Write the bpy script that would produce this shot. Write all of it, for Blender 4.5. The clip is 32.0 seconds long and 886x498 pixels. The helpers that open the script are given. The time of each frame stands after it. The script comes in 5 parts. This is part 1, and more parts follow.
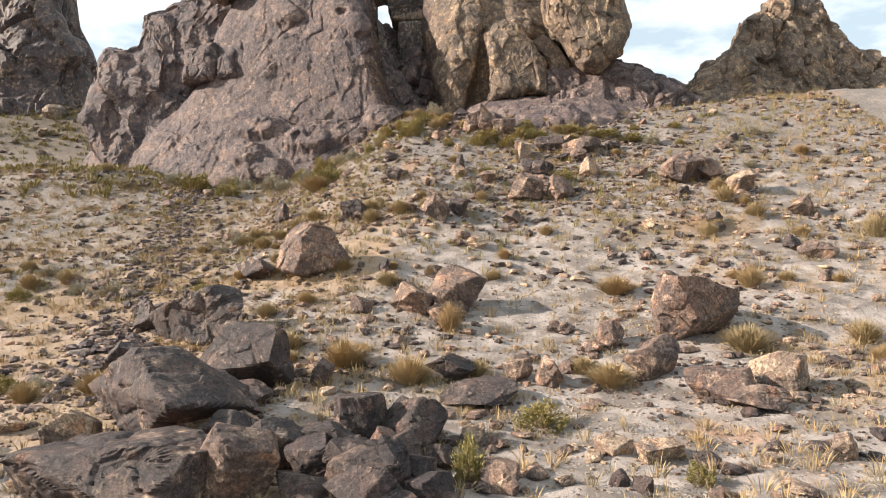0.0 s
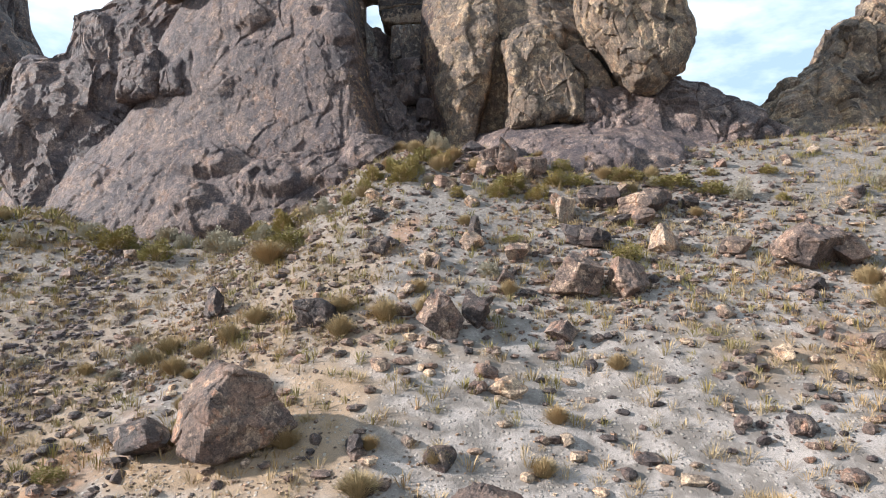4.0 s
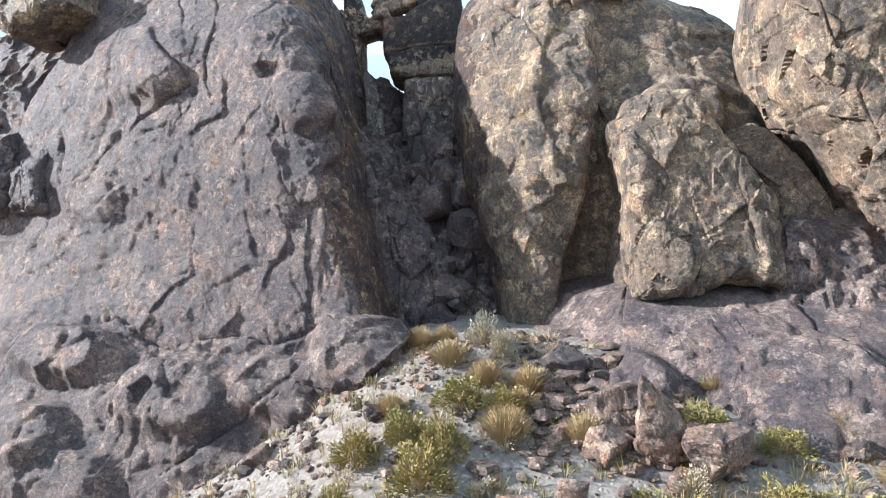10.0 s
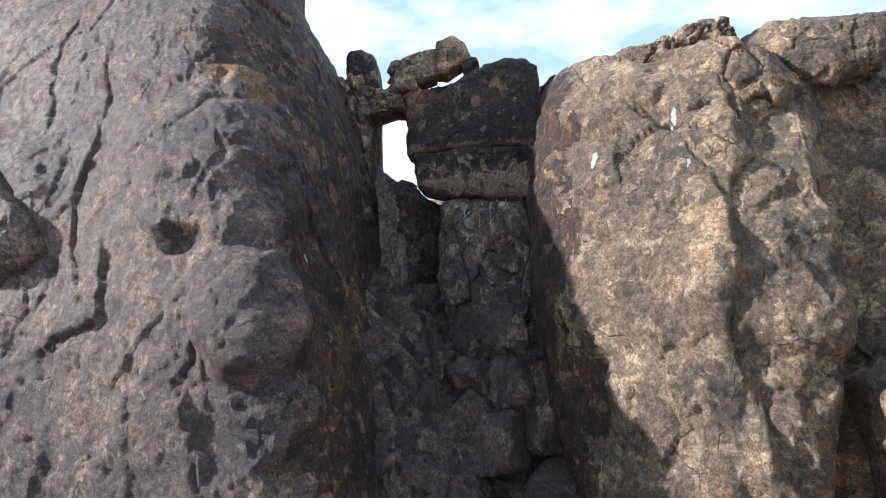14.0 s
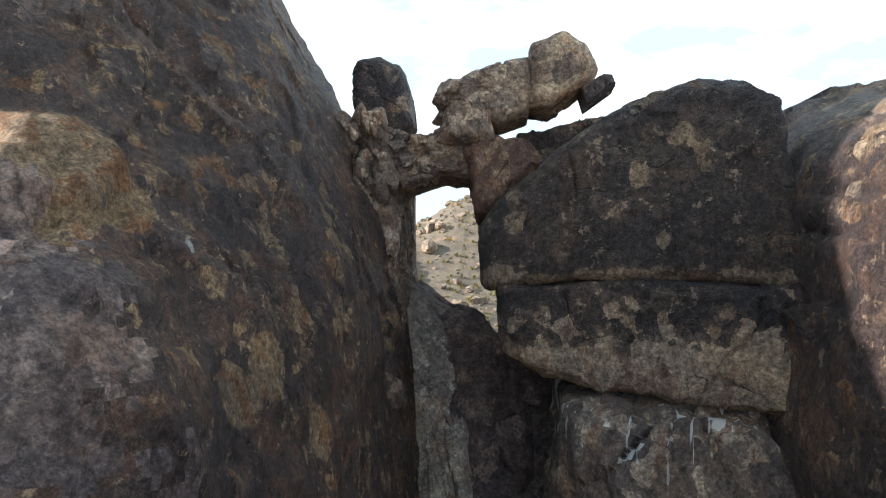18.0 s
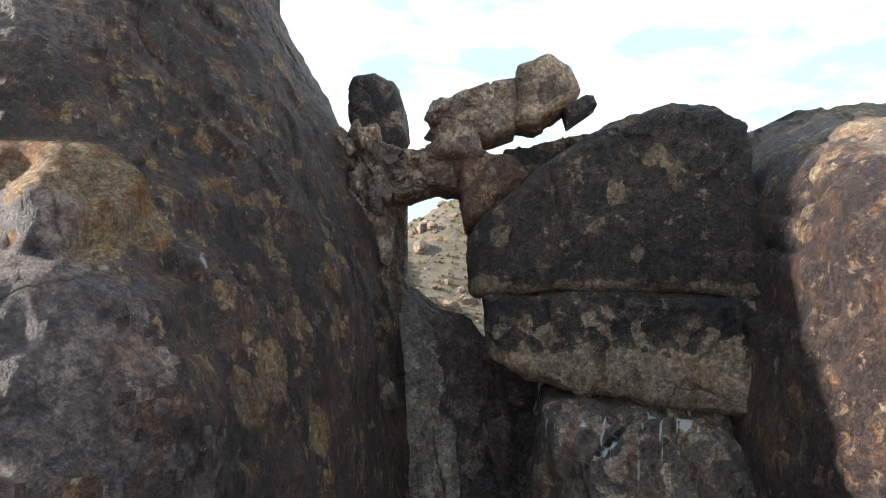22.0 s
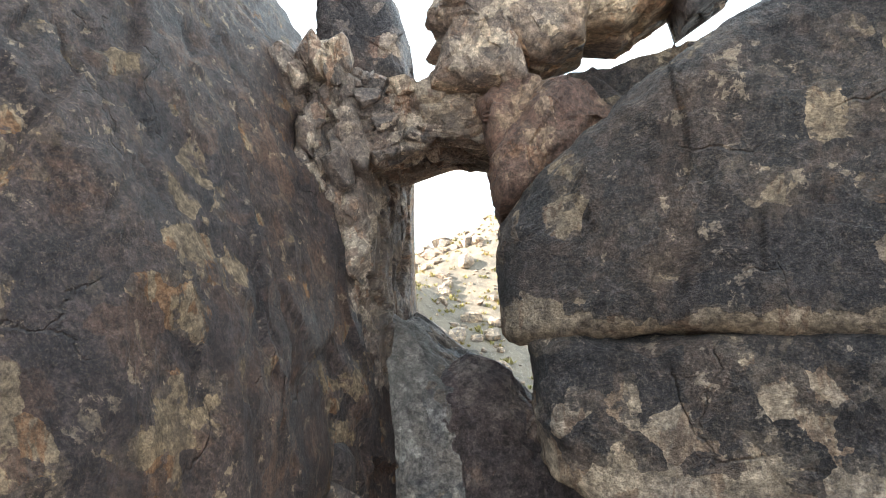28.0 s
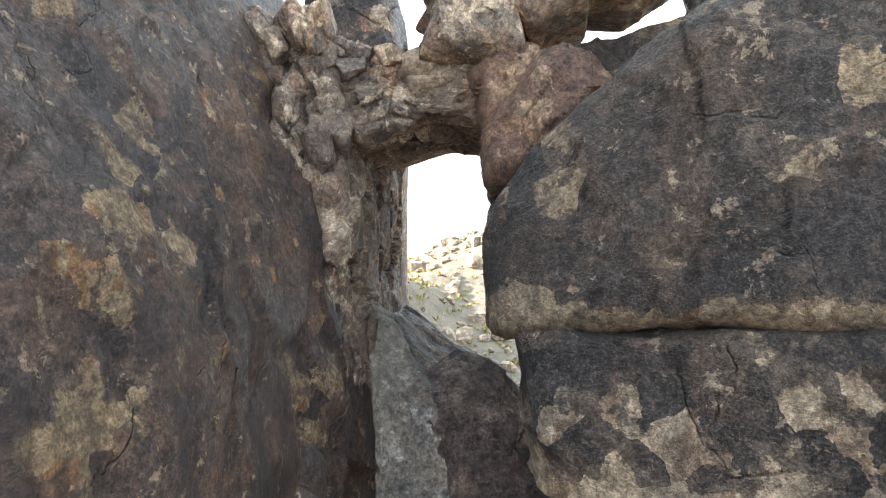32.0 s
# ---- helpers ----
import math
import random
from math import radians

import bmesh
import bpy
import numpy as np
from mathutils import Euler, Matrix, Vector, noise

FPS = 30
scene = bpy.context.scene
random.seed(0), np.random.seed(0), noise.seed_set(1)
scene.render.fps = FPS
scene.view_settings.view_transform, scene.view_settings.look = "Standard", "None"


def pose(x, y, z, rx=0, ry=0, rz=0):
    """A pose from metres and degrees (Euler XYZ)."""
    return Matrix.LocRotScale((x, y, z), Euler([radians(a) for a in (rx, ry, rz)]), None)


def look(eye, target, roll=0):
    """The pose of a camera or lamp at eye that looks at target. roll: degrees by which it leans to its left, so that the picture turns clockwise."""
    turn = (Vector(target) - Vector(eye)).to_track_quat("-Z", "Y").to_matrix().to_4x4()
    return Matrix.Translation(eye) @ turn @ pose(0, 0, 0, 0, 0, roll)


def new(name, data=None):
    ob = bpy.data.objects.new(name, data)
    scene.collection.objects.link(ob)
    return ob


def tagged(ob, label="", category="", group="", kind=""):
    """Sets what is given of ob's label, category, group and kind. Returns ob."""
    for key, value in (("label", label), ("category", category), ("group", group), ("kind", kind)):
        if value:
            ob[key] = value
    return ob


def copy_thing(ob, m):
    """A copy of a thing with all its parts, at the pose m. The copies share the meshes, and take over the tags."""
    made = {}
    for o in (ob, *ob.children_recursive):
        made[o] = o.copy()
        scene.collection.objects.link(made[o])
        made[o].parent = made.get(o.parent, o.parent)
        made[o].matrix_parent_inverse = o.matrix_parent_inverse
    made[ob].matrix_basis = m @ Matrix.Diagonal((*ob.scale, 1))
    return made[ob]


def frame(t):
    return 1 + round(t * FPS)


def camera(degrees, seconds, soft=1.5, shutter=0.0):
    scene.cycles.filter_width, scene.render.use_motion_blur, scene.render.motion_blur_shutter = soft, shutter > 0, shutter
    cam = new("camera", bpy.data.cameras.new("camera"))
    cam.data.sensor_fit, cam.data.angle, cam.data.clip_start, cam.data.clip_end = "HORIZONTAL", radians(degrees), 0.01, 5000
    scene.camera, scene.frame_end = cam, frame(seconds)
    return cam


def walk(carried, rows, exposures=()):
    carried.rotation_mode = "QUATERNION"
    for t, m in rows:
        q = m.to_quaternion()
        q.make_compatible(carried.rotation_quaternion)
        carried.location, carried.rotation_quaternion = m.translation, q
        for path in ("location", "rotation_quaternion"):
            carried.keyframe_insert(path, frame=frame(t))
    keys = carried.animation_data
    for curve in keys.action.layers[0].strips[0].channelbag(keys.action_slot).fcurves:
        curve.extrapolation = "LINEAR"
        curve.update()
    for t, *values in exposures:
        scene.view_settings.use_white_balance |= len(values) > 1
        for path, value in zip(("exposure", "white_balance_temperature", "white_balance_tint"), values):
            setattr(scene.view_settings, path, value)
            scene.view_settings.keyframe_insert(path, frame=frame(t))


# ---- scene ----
cam = camera(66.1, 32.0, soft=1.0)
PATH = [
    (0, (0.395, 0.454, 5.756), (0.377, 2.454, 5.775), 0.1),
    (0.5, (0.328, 1.58, 6.18), (0.313, 3.58, 6.201), 0.1),
    (1, (0.281, 2.708, 6.648), (0.268, 4.708, 6.672), 0.0),
    (1.5, (0.261, 3.863, 7.009), (0.246, 5.863, 7.035), 0.1),
    (2, (0.154, 5.043, 7.421), (0.141, 7.043, 7.448), 0.4),
    (2.5, (0.105, 6.243, 7.82), (0.093, 8.243, 7.845), 0.5),
    (3, (0.056, 7.568, 8.169), (0.048, 9.568, 8.198), 0.6),
    (3.5, (-0.019, 8.78, 8.592), (-0.025, 10.779, 8.622), 0.5),
    (5.5, (0.01, 13.947, 10.501), (-0.012, 15.947, 10.53), 0.2),
    (6, (-0.027, 15.225, 11.042), (-0.049, 17.225, 11.069), 0.2),
    (6.5, (-0.092, 16.493, 11.588), (-0.115, 18.493, 11.618), 0.2),
    (7, (-0.148, 17.714, 12.184), (-0.176, 19.714, 12.213), 0.0),
    (7.5, (-0.199, 18.93, 12.793), (-0.249, 20.929, 12.822), -0.1),
    (8, (-0.266, 20.112, 13.361), (-0.335, 22.11, 13.392), -0.2),
    (8.5, (-0.405, 21.257, 13.987), (-0.481, 23.256, 14.016), -0.1),
    (9, (-0.524, 22.457, 14.644), (-0.598, 24.456, 14.674), -0.2),
    (9.5, (-0.625, 23.677, 15.258), (-0.714, 25.675, 15.287), -0.2),
    (10, (-0.772, 24.874, 15.946), (-0.868, 26.872, 15.974), -0.2),
    (10.5, (-0.945, 26.045, 16.65), (-1.039, 28.042, 16.676), -0.1),
    (11, (-1.12, 27.22, 17.346), (-1.21, 29.218, 17.37), -0.1),
    (11.5, (-1.173, 28.423, 18.115), (-1.28, 30.42, 18.129), 0.1),
    (12, (-1.334, 29.603, 18.754), (-1.453, 31.599, 18.768), 0.0),
    (12.5, (-1.516, 30.722, 19.387), (-1.656, 32.717, 19.399), 0.0),
    (13, (-1.694, 31.797, 19.883), (-1.834, 33.792, 19.905), 0.2),
    (13.5, (-1.834, 32.854, 20.37), (-1.975, 34.849, 20.395), 0.2),
    (14, (-1.98, 33.894, 20.803), (-2.144, 35.887, 20.832), 0.1),
    (14.5, (-2.128, 34.892, 21.26), (-2.309, 36.884, 21.291), 0.2),
    (15, (-2.233, 35.894, 21.709), (-2.429, 37.884, 21.74), 0.2),
    (15.5, (-2.45, 36.891, 22.066), (-2.643, 38.881, 22.103), 0.3),
    (17.5, (-3.523, 40.513, 23.005), (-3.726, 42.502, 23.032), 0.2),
    (18, (-3.71, 41.306, 23.232), (-3.882, 43.299, 23.26), 0.3),
    (18.5, (-3.768, 41.338, 23.345), (-3.954, 43.329, 23.377), 0.5),
    (19, (-3.724, 41.15, 23.38), (-3.894, 43.143, 23.414), 0.7),
    (19.5, (-3.648, 40.775, 23.388), (-3.823, 42.767, 23.426), 0.7),
    (20, (-3.612, 40.673, 23.382), (-3.798, 42.664, 23.418), 0.7),
    (20.5, (-3.604, 40.683, 23.34), (-3.767, 42.676, 23.373), 0.7),
    (21, (-3.628, 40.719, 23.313), (-3.762, 42.714, 23.345), 0.7),
    (21.5, (-3.625, 40.745, 23.338), (-3.771, 42.74, 23.368), 0.7),
    (22, (-3.655, 40.853, 23.344), (-3.803, 42.848, 23.371), 0.7),
    (22.5, (-3.672, 41.049, 23.338), (-3.824, 43.043, 23.365), 0.7),
    (23, (-3.692, 41.313, 23.333), (-3.848, 43.306, 23.357), 0.8),
    (23.5, (-3.694, 41.59, 23.316), (-3.856, 43.584, 23.345), 0.7),
    (24, (-3.73, 41.893, 23.325), (-3.89, 43.887, 23.351), 0.7),
    (24.5, (-3.755, 42.178, 23.305), (-3.914, 44.171, 23.34), 0.8),
    (25, (-3.778, 42.465, 23.31), (-3.936, 44.459, 23.342), 0.8),
    (25.5, (-3.82, 42.773, 23.3), (-3.971, 44.767, 23.338), 0.7),
    (27.5, (-3.624, 44.23, 23.293), (-3.916, 46.207, 23.368), 0.4),
    (28, (-3.703, 44.473, 23.295), (-3.989, 46.451, 23.365), 0.5),
    (28.5, (-3.716, 44.659, 23.308), (-4.005, 46.636, 23.376), 0.8),
    (29, (-3.721, 44.729, 23.287), (-4.019, 46.705, 23.361), 0.8),
    (29.5, (-3.738, 44.79, 23.281), (-4.035, 46.766, 23.352), 1.3),
    (30, (-3.623, 44.823, 23.224), (-3.91, 46.801, 23.299), 1.4),
    (30.5, (-3.579, 44.803, 23.246), (-3.864, 46.781, 23.315), 1.4),
    (31, (-3.609, 44.813, 23.241), (-3.9, 46.791, 23.315), 1.3),
    (31.5, (-3.62, 44.85, 23.249), (-3.927, 46.825, 23.316), 1.6),
    (32, (-3.615, 44.897, 23.22), (-3.929, 46.871, 23.289), 1.5),
]
EXPOSURES = [(0, 1.18, 6700, 15), (3.5, 1.1, 5950, 12), (6, 1.33, 5500, 9), (9, 1.55, 5400, 8), (11, 1.68, 5400, 8), (13, 1.48, 5550, 9), (15, 1.05, 5800, 10), (18, 1.68, 6100, 10), (20, 1.5, 6050, 9), (23, 1.6, 6200, 10), (25.5, 2.4, 6250, 10), (27.5, 3.05, 6300, 9), (32, 3.25, 6300, 9)]
walk(cam, [(t, look(eye, target, roll)) for t, eye, target, roll in PATH], EXPOSURES)

# ---------------------------------------------------------------- light
SUN_TO = Vector((-0.9, -0.06, 0.42)).normalized()
world = bpy.data.worlds.new("sky")
scene.world = world
world.use_nodes = True
wn, wl = world.node_tree.nodes, world.node_tree.links
wn.clear()
w_out = wn.new("ShaderNodeOutputWorld")
w_bg = wn.new("ShaderNodeBackground")
w_bg.inputs["Strength"].default_value = 0.056
w_sky = wn.new("ShaderNodeTexSky")
w_sky.sky_type = "NISHITA"
w_sky.sun_disc = False
w_sky.sun_elevation = math.asin(SUN_TO.z)
w_sky.sun_rotation = math.atan2(SUN_TO.x, SUN_TO.y)
w_tc = wn.new("ShaderNodeTexCoord")
w_map = wn.new("ShaderNodeMapping")
w_map.inputs["Scale"].default_value = (1.0, 1.0, 2.6)
w_noise = wn.new("ShaderNodeTexNoise")
w_noise.inputs["Scale"].default_value = 5.5
w_noise.inputs["Detail"].default_value = 6.0
w_noise.inputs["Roughness"].default_value = 0.55
w_ramp = wn.new("ShaderNodeValToRGB")
w_ramp.color_ramp.elements[0].position = 0.42
w_ramp.color_ramp.elements[0].color = (0.1, 0.1, 0.1, 1)
w_ramp.color_ramp.elements[1].position = 0.66
w_mix = wn.new("ShaderNodeMix")
w_mix.data_type = "RGBA"
w_mix.inputs["B"].default_value = (11.6, 12.2, 12.2, 1)
wl.new(w_tc.outputs["Generated"], w_map.inputs["Vector"])
wl.new(w_map.outputs["Vector"], w_noise.inputs["Vector"])
wl.new(w_noise.outputs["Fac"], w_ramp.inputs["Fac"])
wl.new(w_ramp.outputs["Color"], w_mix.inputs["Factor"])
w_haze = wn.new("ShaderNodeMix")
w_haze.data_type = "RGBA"
w_haze.inputs["Factor"].default_value = 0.7
w_haze.inputs["B"].default_value = (5.6, 7.5, 8.4, 1)
wl.new(w_sky.outputs["Color"], w_haze.inputs["A"])
wl.new(w_haze.outputs["Result"], w_mix.inputs["A"])
wl.new(w_mix.outputs["Result"], w_bg.inputs["Color"])
wl.new(w_bg.outputs["Background"], w_out.inputs["Surface"])

sun = new("sun", bpy.data.lights.new("sun", "SUN"))
sun.data.energy, sun.data.angle, sun.data.color = 5.0, radians(1.2), (1.0, 0.9, 0.77)
sun.matrix_world = look((-40, -20, 60), Vector((-40, -20, 60)) - SUN_TO)


# ---------------------------------------------------------------- noise in numpy
def hash3(ix, iy, iz, seed):
    u = np.uint32
    h = ix.astype(u) * u(374761393) + iy.astype(u) * u(668265263) + iz.astype(u) * u(2147483647) + u(seed * 974711 & 0xFFFFFFFF)
    h = (h ^ (h >> u(13))) * u(1274126177)
    h = (h ^ (h >> u(16))) * u(2246822519)
    return ((h ^ (h >> u(15))) & u(0xFFFFFF)) / float(0xFFFFFF)


def value_noise(p, seed=0):
    """Smooth noise in -1..1 at the points p (n, 3)."""
    b = np.floor(p)
    f = p - b
    f = f * f * f * (f * (f * 6 - 15) + 10)
    b = b.astype(np.int64)
    total = 0
    for i in (0, 1):
        wx = f[:, 0] if i else 1 - f[:, 0]
        for j in (0, 1):
            wy = f[:, 1] if j else 1 - f[:, 1]
            for k in (0, 1):
                wz = f[:, 2] if k else 1 - f[:, 2]
                total = total + wx * wy * wz * hash3(b[:, 0] + i, b[:, 1] + j, b[:, 2] + k, seed)
    return total * 2 - 1


def fbm(p, octaves=4, seed=0, gain=0.5):
    total, amp, norm = 0, 1.0, 0.0
    for o in range(octaves):
        total = total + amp * value_noise(p * 2.03 ** o + 17.3 * o, seed + o)
        norm += amp
        amp *= gain
    return total / norm


def cells(p, seed=0):
    """Distance to the nearest and to the second cell centre, the nearest cell's random value, and a tilted plane within it."""
    b = np.floor(p).astype(np.int64)
    d1 = np.full(len(p), 9.0)
    d2 = np.full(len(p), 9.0)
    val = np.zeros(len(p))
    tilt = np.zeros(len(p))
    for i in (-1, 0, 1):
        for j in (-1, 0, 1):
            for k in (-1, 0, 1):
                cx, cy, cz = b[:, 0] + i, b[:, 1] + j, b[:, 2] + k
                q = np.stack((cx + hash3(cx, cy, cz, seed), cy + hash3(cx, cy, cz, seed + 7), cz + hash3(cx, cy, cz, seed + 13)), 1)
                d = np.sqrt(((q - p) ** 2).sum(1))
                near = d < d1
                d2 = np.where(near, d1, np.minimum(d2, d))
                one = hash3(cx, cy, cz, seed + 29)
                val = np.where(near, one, val)
                off = p - q
                plane = off[:, 0] * np.sin(one * 40) + off[:, 1] * np.sin(one * 91 + 1) + off[:, 2] * np.sin(one * 57 + 2)
                tilt = np.where(near, plane, tilt)
                d1 = np.where(near, d, d1)
    return d1, d2, val, tilt


def smooth(a, b, x):
    t = np.clip((x - a) / (b - a), 0, 1)
    return t * t * (3 - 2 * t)


# ---------------------------------------------------------------- the lie of the land
def ground_z(x, y):
    """Height of the ground: a talus slope that climbs to the cliff, a wash on its west side, a valley and a hill beyond."""
    x, y = np.asarray(x, float), np.asarray(y, float)
    z = np.interp(y, [-400, -60, -10, 8, 12, 16, 18, 22, 25, 28, 30, 33, 35, 38, 40, 44, 52, 70, 100, 130, 160, 260, 2000],
                  [-14, -6, 0.6, 2.2, 2.4, 2.9, 3.3, 4.6, 6.0, 7.6, 8.5, 10.2, 11.3, 12.9, 13.8, 14.2, 13.5, 11.5, 10.5, 14, 18, 20, 6])
    up = np.clip((y - 8) / 32, 0, 1.25) ** 1.6 * smooth(75, 55, y)
    z = z - 4.0 * up * smooth(-1, -10, x) - 0.05 * np.clip(-x - 8, 0, 40) * smooth(75, 50, y)
    z = z + 0.07 * np.clip(x - 3, 0, 40) * smooth(2, 20, y) * smooth(75, 50, y)
    # the far bank west of the wash climbs to the butte
    z = z + np.interp(y, [36, 48, 69, 95, 140], [0, 3.6, 8.6, 8, 0]) * smooth(-12, -20, x)
    # hills beyond the cliff
    z = z + 15.5 * np.exp(-((x + 6) / 19.0) ** 2 - ((y - 165) / 30.0) ** 2) + 5 * np.exp(-((x + 27) / 11.0) ** 2 - ((y - 112) / 18.0) ** 2)
    z = z + 30 * np.exp(-((x - 120) / 70.0) ** 2 - ((y - 150) / 60.0) ** 2) + 28 * np.exp(-((x + 120) / 60.0) ** 2 - ((y - 130) / 60.0) ** 2)
    return z


def ground_full(x, y):
    x, y = np.asarray(x, float), np.asarray(y, float)
    p = np.stack((x.ravel(), y.ravel(), np.zeros(x.size)), 1)
    far = np.clip((np.hypot(p[:, 0], p[:, 1] - 20) - 40) / 60, 0, 1)
    z = 0.15 * fbm(p * 0.35, 3, 3) + 0.09 * fbm(p * 1.3, 3, 9) + 0.025 * fbm(p * 5.0, 2, 12) + far * 3.0 * fbm(p * 0.07, 5, 21)
    return ground_z(x, y) + z.reshape(x.shape)


# ---------------------------------------------------------------- materials
def shader(name):
    m = bpy.data.materials.new(name)
    m.use_nodes = True
    nt = m.node_tree
    nt.nodes.clear()
    o = nt.nodes.new("ShaderNodeOutputMaterial")
    b = nt.nodes.new("ShaderNodeBsdfPrincipled")
    nt.links.new(b.outputs["BSDF"], o.inputs["Surface"])
    b.inputs["Specular IOR Level"].default_value = 0.25
    return m, nt, b


def n_noise(nt, vec, scale, detail=5.0, rough=0.6, distort=0.0):
    n = nt.nodes.new("ShaderNodeTexNoise")
    n.inputs["Scale"].default_value, n.inputs["Detail"].default_value = scale, detail
    n.inputs["Roughness"].default_value, n.inputs["Distortion"].default_value = rough, distort
    nt.links.new(vec, n.inputs["Vector"])
    return n.outputs["Fac"]


def n_ramp(nt, fac, lo, hi, a=0.0, b=1.0):
    r = nt.nodes.new("ShaderNodeMapRange")
    r.interpolation_type = "SMOOTHSTEP"
    r.inputs["From Min"].default_value, r.inputs["From Max"].default_value = lo, hi
    r.inputs["To Min"].default_value, r.inputs["To Max"].default_value = a, b
    nt.links.new(fac, r.inputs["Value"])
    return r.outputs["Result"]


def n_mix(nt, fac, a, b):
    m = nt.nodes.new("ShaderNodeMix")
    m.data_type = "RGBA"
    for key, v in (("Factor", fac), ("A", a), ("B", b)):
        if isinstance(v, (int, float)):
            m.inputs[key].default_value = v
        elif isinstance(v, tuple):
            m.inputs[key].default_value = (*v, 1)
        else:
            nt.links.new(v, m.inputs[key])
    return m.outputs["Result"]


def n_math(nt, op, a, b):
    m = nt.nodes.new("ShaderNodeMath")
    m.operation = op
    for i, v in enumerate((a, b)):
        if isinstance(v, (int, float)):
            m.inputs[i].default_value = v
        else:
            nt.links.new(v, m.inputs[i])
    return m.outputs[0]


def n_scaled(nt, vec, s):
    m = nt.nodes.new("ShaderNodeMapping")
    m.inputs["Scale"].default_value = s
    nt.links.new(vec, m.inputs["Vector"])
    return m.outputs["Vector"]


def n_bump(nt, bsdf, height, strength, dist):
    b = nt.nodes.new("ShaderNodeBump")
    b.inputs["Strength"].default_value, b.inputs["Distance"].default_value = strength, dist
    nt.links.new(height, b.inputs["Height"])
    nt.links.new(b.outputs["Normal"], bsdf.inputs["Normal"])


def rock_material(name, raw, skin, cover, rust, pale=0.5, size=1.0, rough=1.0, grain=0.5, drip=None, bands=(), scars=(), lime=()):
    """Weathered volcanic rock: dark desert varnish, flaked off in sharp patches down to the raw stone, rust stains, lichen specks, joints."""
    m, nt, b = shader(name)
    geo = nt.nodes.new("ShaderNodeNewGeometry").outputs["Position"]
    sep = nt.nodes.new("ShaderNodeSeparateXYZ")
    nt.links.new(geo, sep.inputs[0])
    big = n_noise(nt, geo, 0.5 / size, 5, 0.6, 0.8)
    mid = n_noise(nt, geo, 2.3 / size, 8, 0.62, 0.4)
    fine = n_noise(nt, geo, 11.0 / size, 6, 0.7, 0.2)
    grit = n_noise(nt, geo, 48.0 / size, 4, 0.75)
    streak = n_noise(nt, n_scaled(nt, geo, (2.6, 2.6, 0.7)), 1.0 / size, 6, 0.62, 0.6)
    warp = nt.nodes.new("ShaderNodeVectorMath")
    warp.operation = "MULTIPLY_ADD"
    wn_ = nt.nodes.new("ShaderNodeTexNoise")
    wn_.inputs["Scale"].default_value, wn_.inputs["Detail"].default_value = 2.2 / size, 6
    nt.links.new(geo, wn_.inputs["Vector"])
    nt.links.new(wn_.outputs["Color"], warp.inputs[0])
    warp.inputs[1].default_value = (0.5 * size, 0.5 * size, 0.5 * size)
    nt.links.new(geo, warp.inputs[2])
    # sharp-edged flakes
    flake = nt.nodes.new("ShaderNodeTexVoronoi")
    flake.inputs["Scale"].default_value = 3.1 / size
    nt.links.new(n_scaled(nt, warp.outputs[0], (1, 0.6, 0.85)), flake.inputs["Vector"])
    chip = nt.nodes.new("ShaderNodeSeparateColor")
    nt.links.new(flake.outputs["Color"], chip.inputs["Color"])
    # raw stone
    rawc = n_mix(nt, n_ramp(nt, fine, 0.36, 0.64), tuple(min(0.8, c * 1.2) for c in raw), tuple(c * 0.7 for c in raw))
    rawc = n_mix(nt, n_ramp(nt, n_math(nt, "ADD", n_math(nt, "MULTIPLY", streak, 0.8), n_math(nt, "MULTIPLY", chip.outputs["Green"], 0.2)), 0.54, 0.57, 0, 0.7), rawc, rust)
    # varnish: mauve-brown, browner and bluer zones
    skinc = n_mix(nt, n_ramp(nt, fine, 0.34, 0.66), tuple(c * 0.7 for c in skin), tuple(c * 1.4 for c in skin))
    zone = n_math(nt, "ADD", n_math(nt, "MULTIPLY", n_noise(nt, geo, 0.95 / size, 7, 0.62, 0.8), 0.86), n_math(nt, "MULTIPLY", chip.outputs["Blue"], 0.14))
    skinc = n_mix(nt, n_ramp(nt, zone, 0.52, 0.58, 0, 0.8), skinc, tuple(0.85 * a + 0.27 * c for a, c in zip(skin, rust)))
    skinc = n_mix(nt, n_ramp(nt, zone, 0.46, 0.41, 0, 0.8), skinc, tuple(a * k for a, k in zip(skin, (0.6, 0.66, 0.74))))
    worn = n_math(nt, "ADD", n_math(nt, "MULTIPLY", big, 0.4), n_math(nt, "MULTIPLY", mid, 0.55))
    worn = n_math(nt, "ADD", worn, n_math(nt, "MULTIPLY", chip.outputs["Red"], 0.22))
    for centre, half in bands:
        # the varnish is lost along a bed
        near = n_ramp(nt, n_math(nt, "ABSOLUTE", n_math(nt, "SUBTRACT", sep.outputs["Z"], centre), 0), 0.0, half, 0.3, 0.0)
        worn = n_math(nt, "ADD", worn, near)
    for x, y, z, r in scars:
        # a scar where a sheet of varnish has come away
        gap = nt.nodes.new("ShaderNodeVectorMath")
        gap.operation = "DISTANCE"
        nt.links.new(geo, gap.inputs[0])
        gap.inputs[1].default_value = (x, y, z)
        worn = n_math(nt, "ADD", worn, n_ramp(nt, gap.outputs["Value"], 0.45 * r, 1.1 * r, 0.3, 0.0))
    t = 0.585 + (cover - 0.5) * 0.4
    part_worn = n_ramp(nt, worn, t - 0.05, t - 0.04, 0, 0.45)
    col = n_mix(nt, part_worn, skinc, n_mix(nt, 0.45, skinc, rawc))
    flaked = n_ramp(nt, worn, t, t + 0.012)
    col = n_mix(nt, flaked, col, rawc)
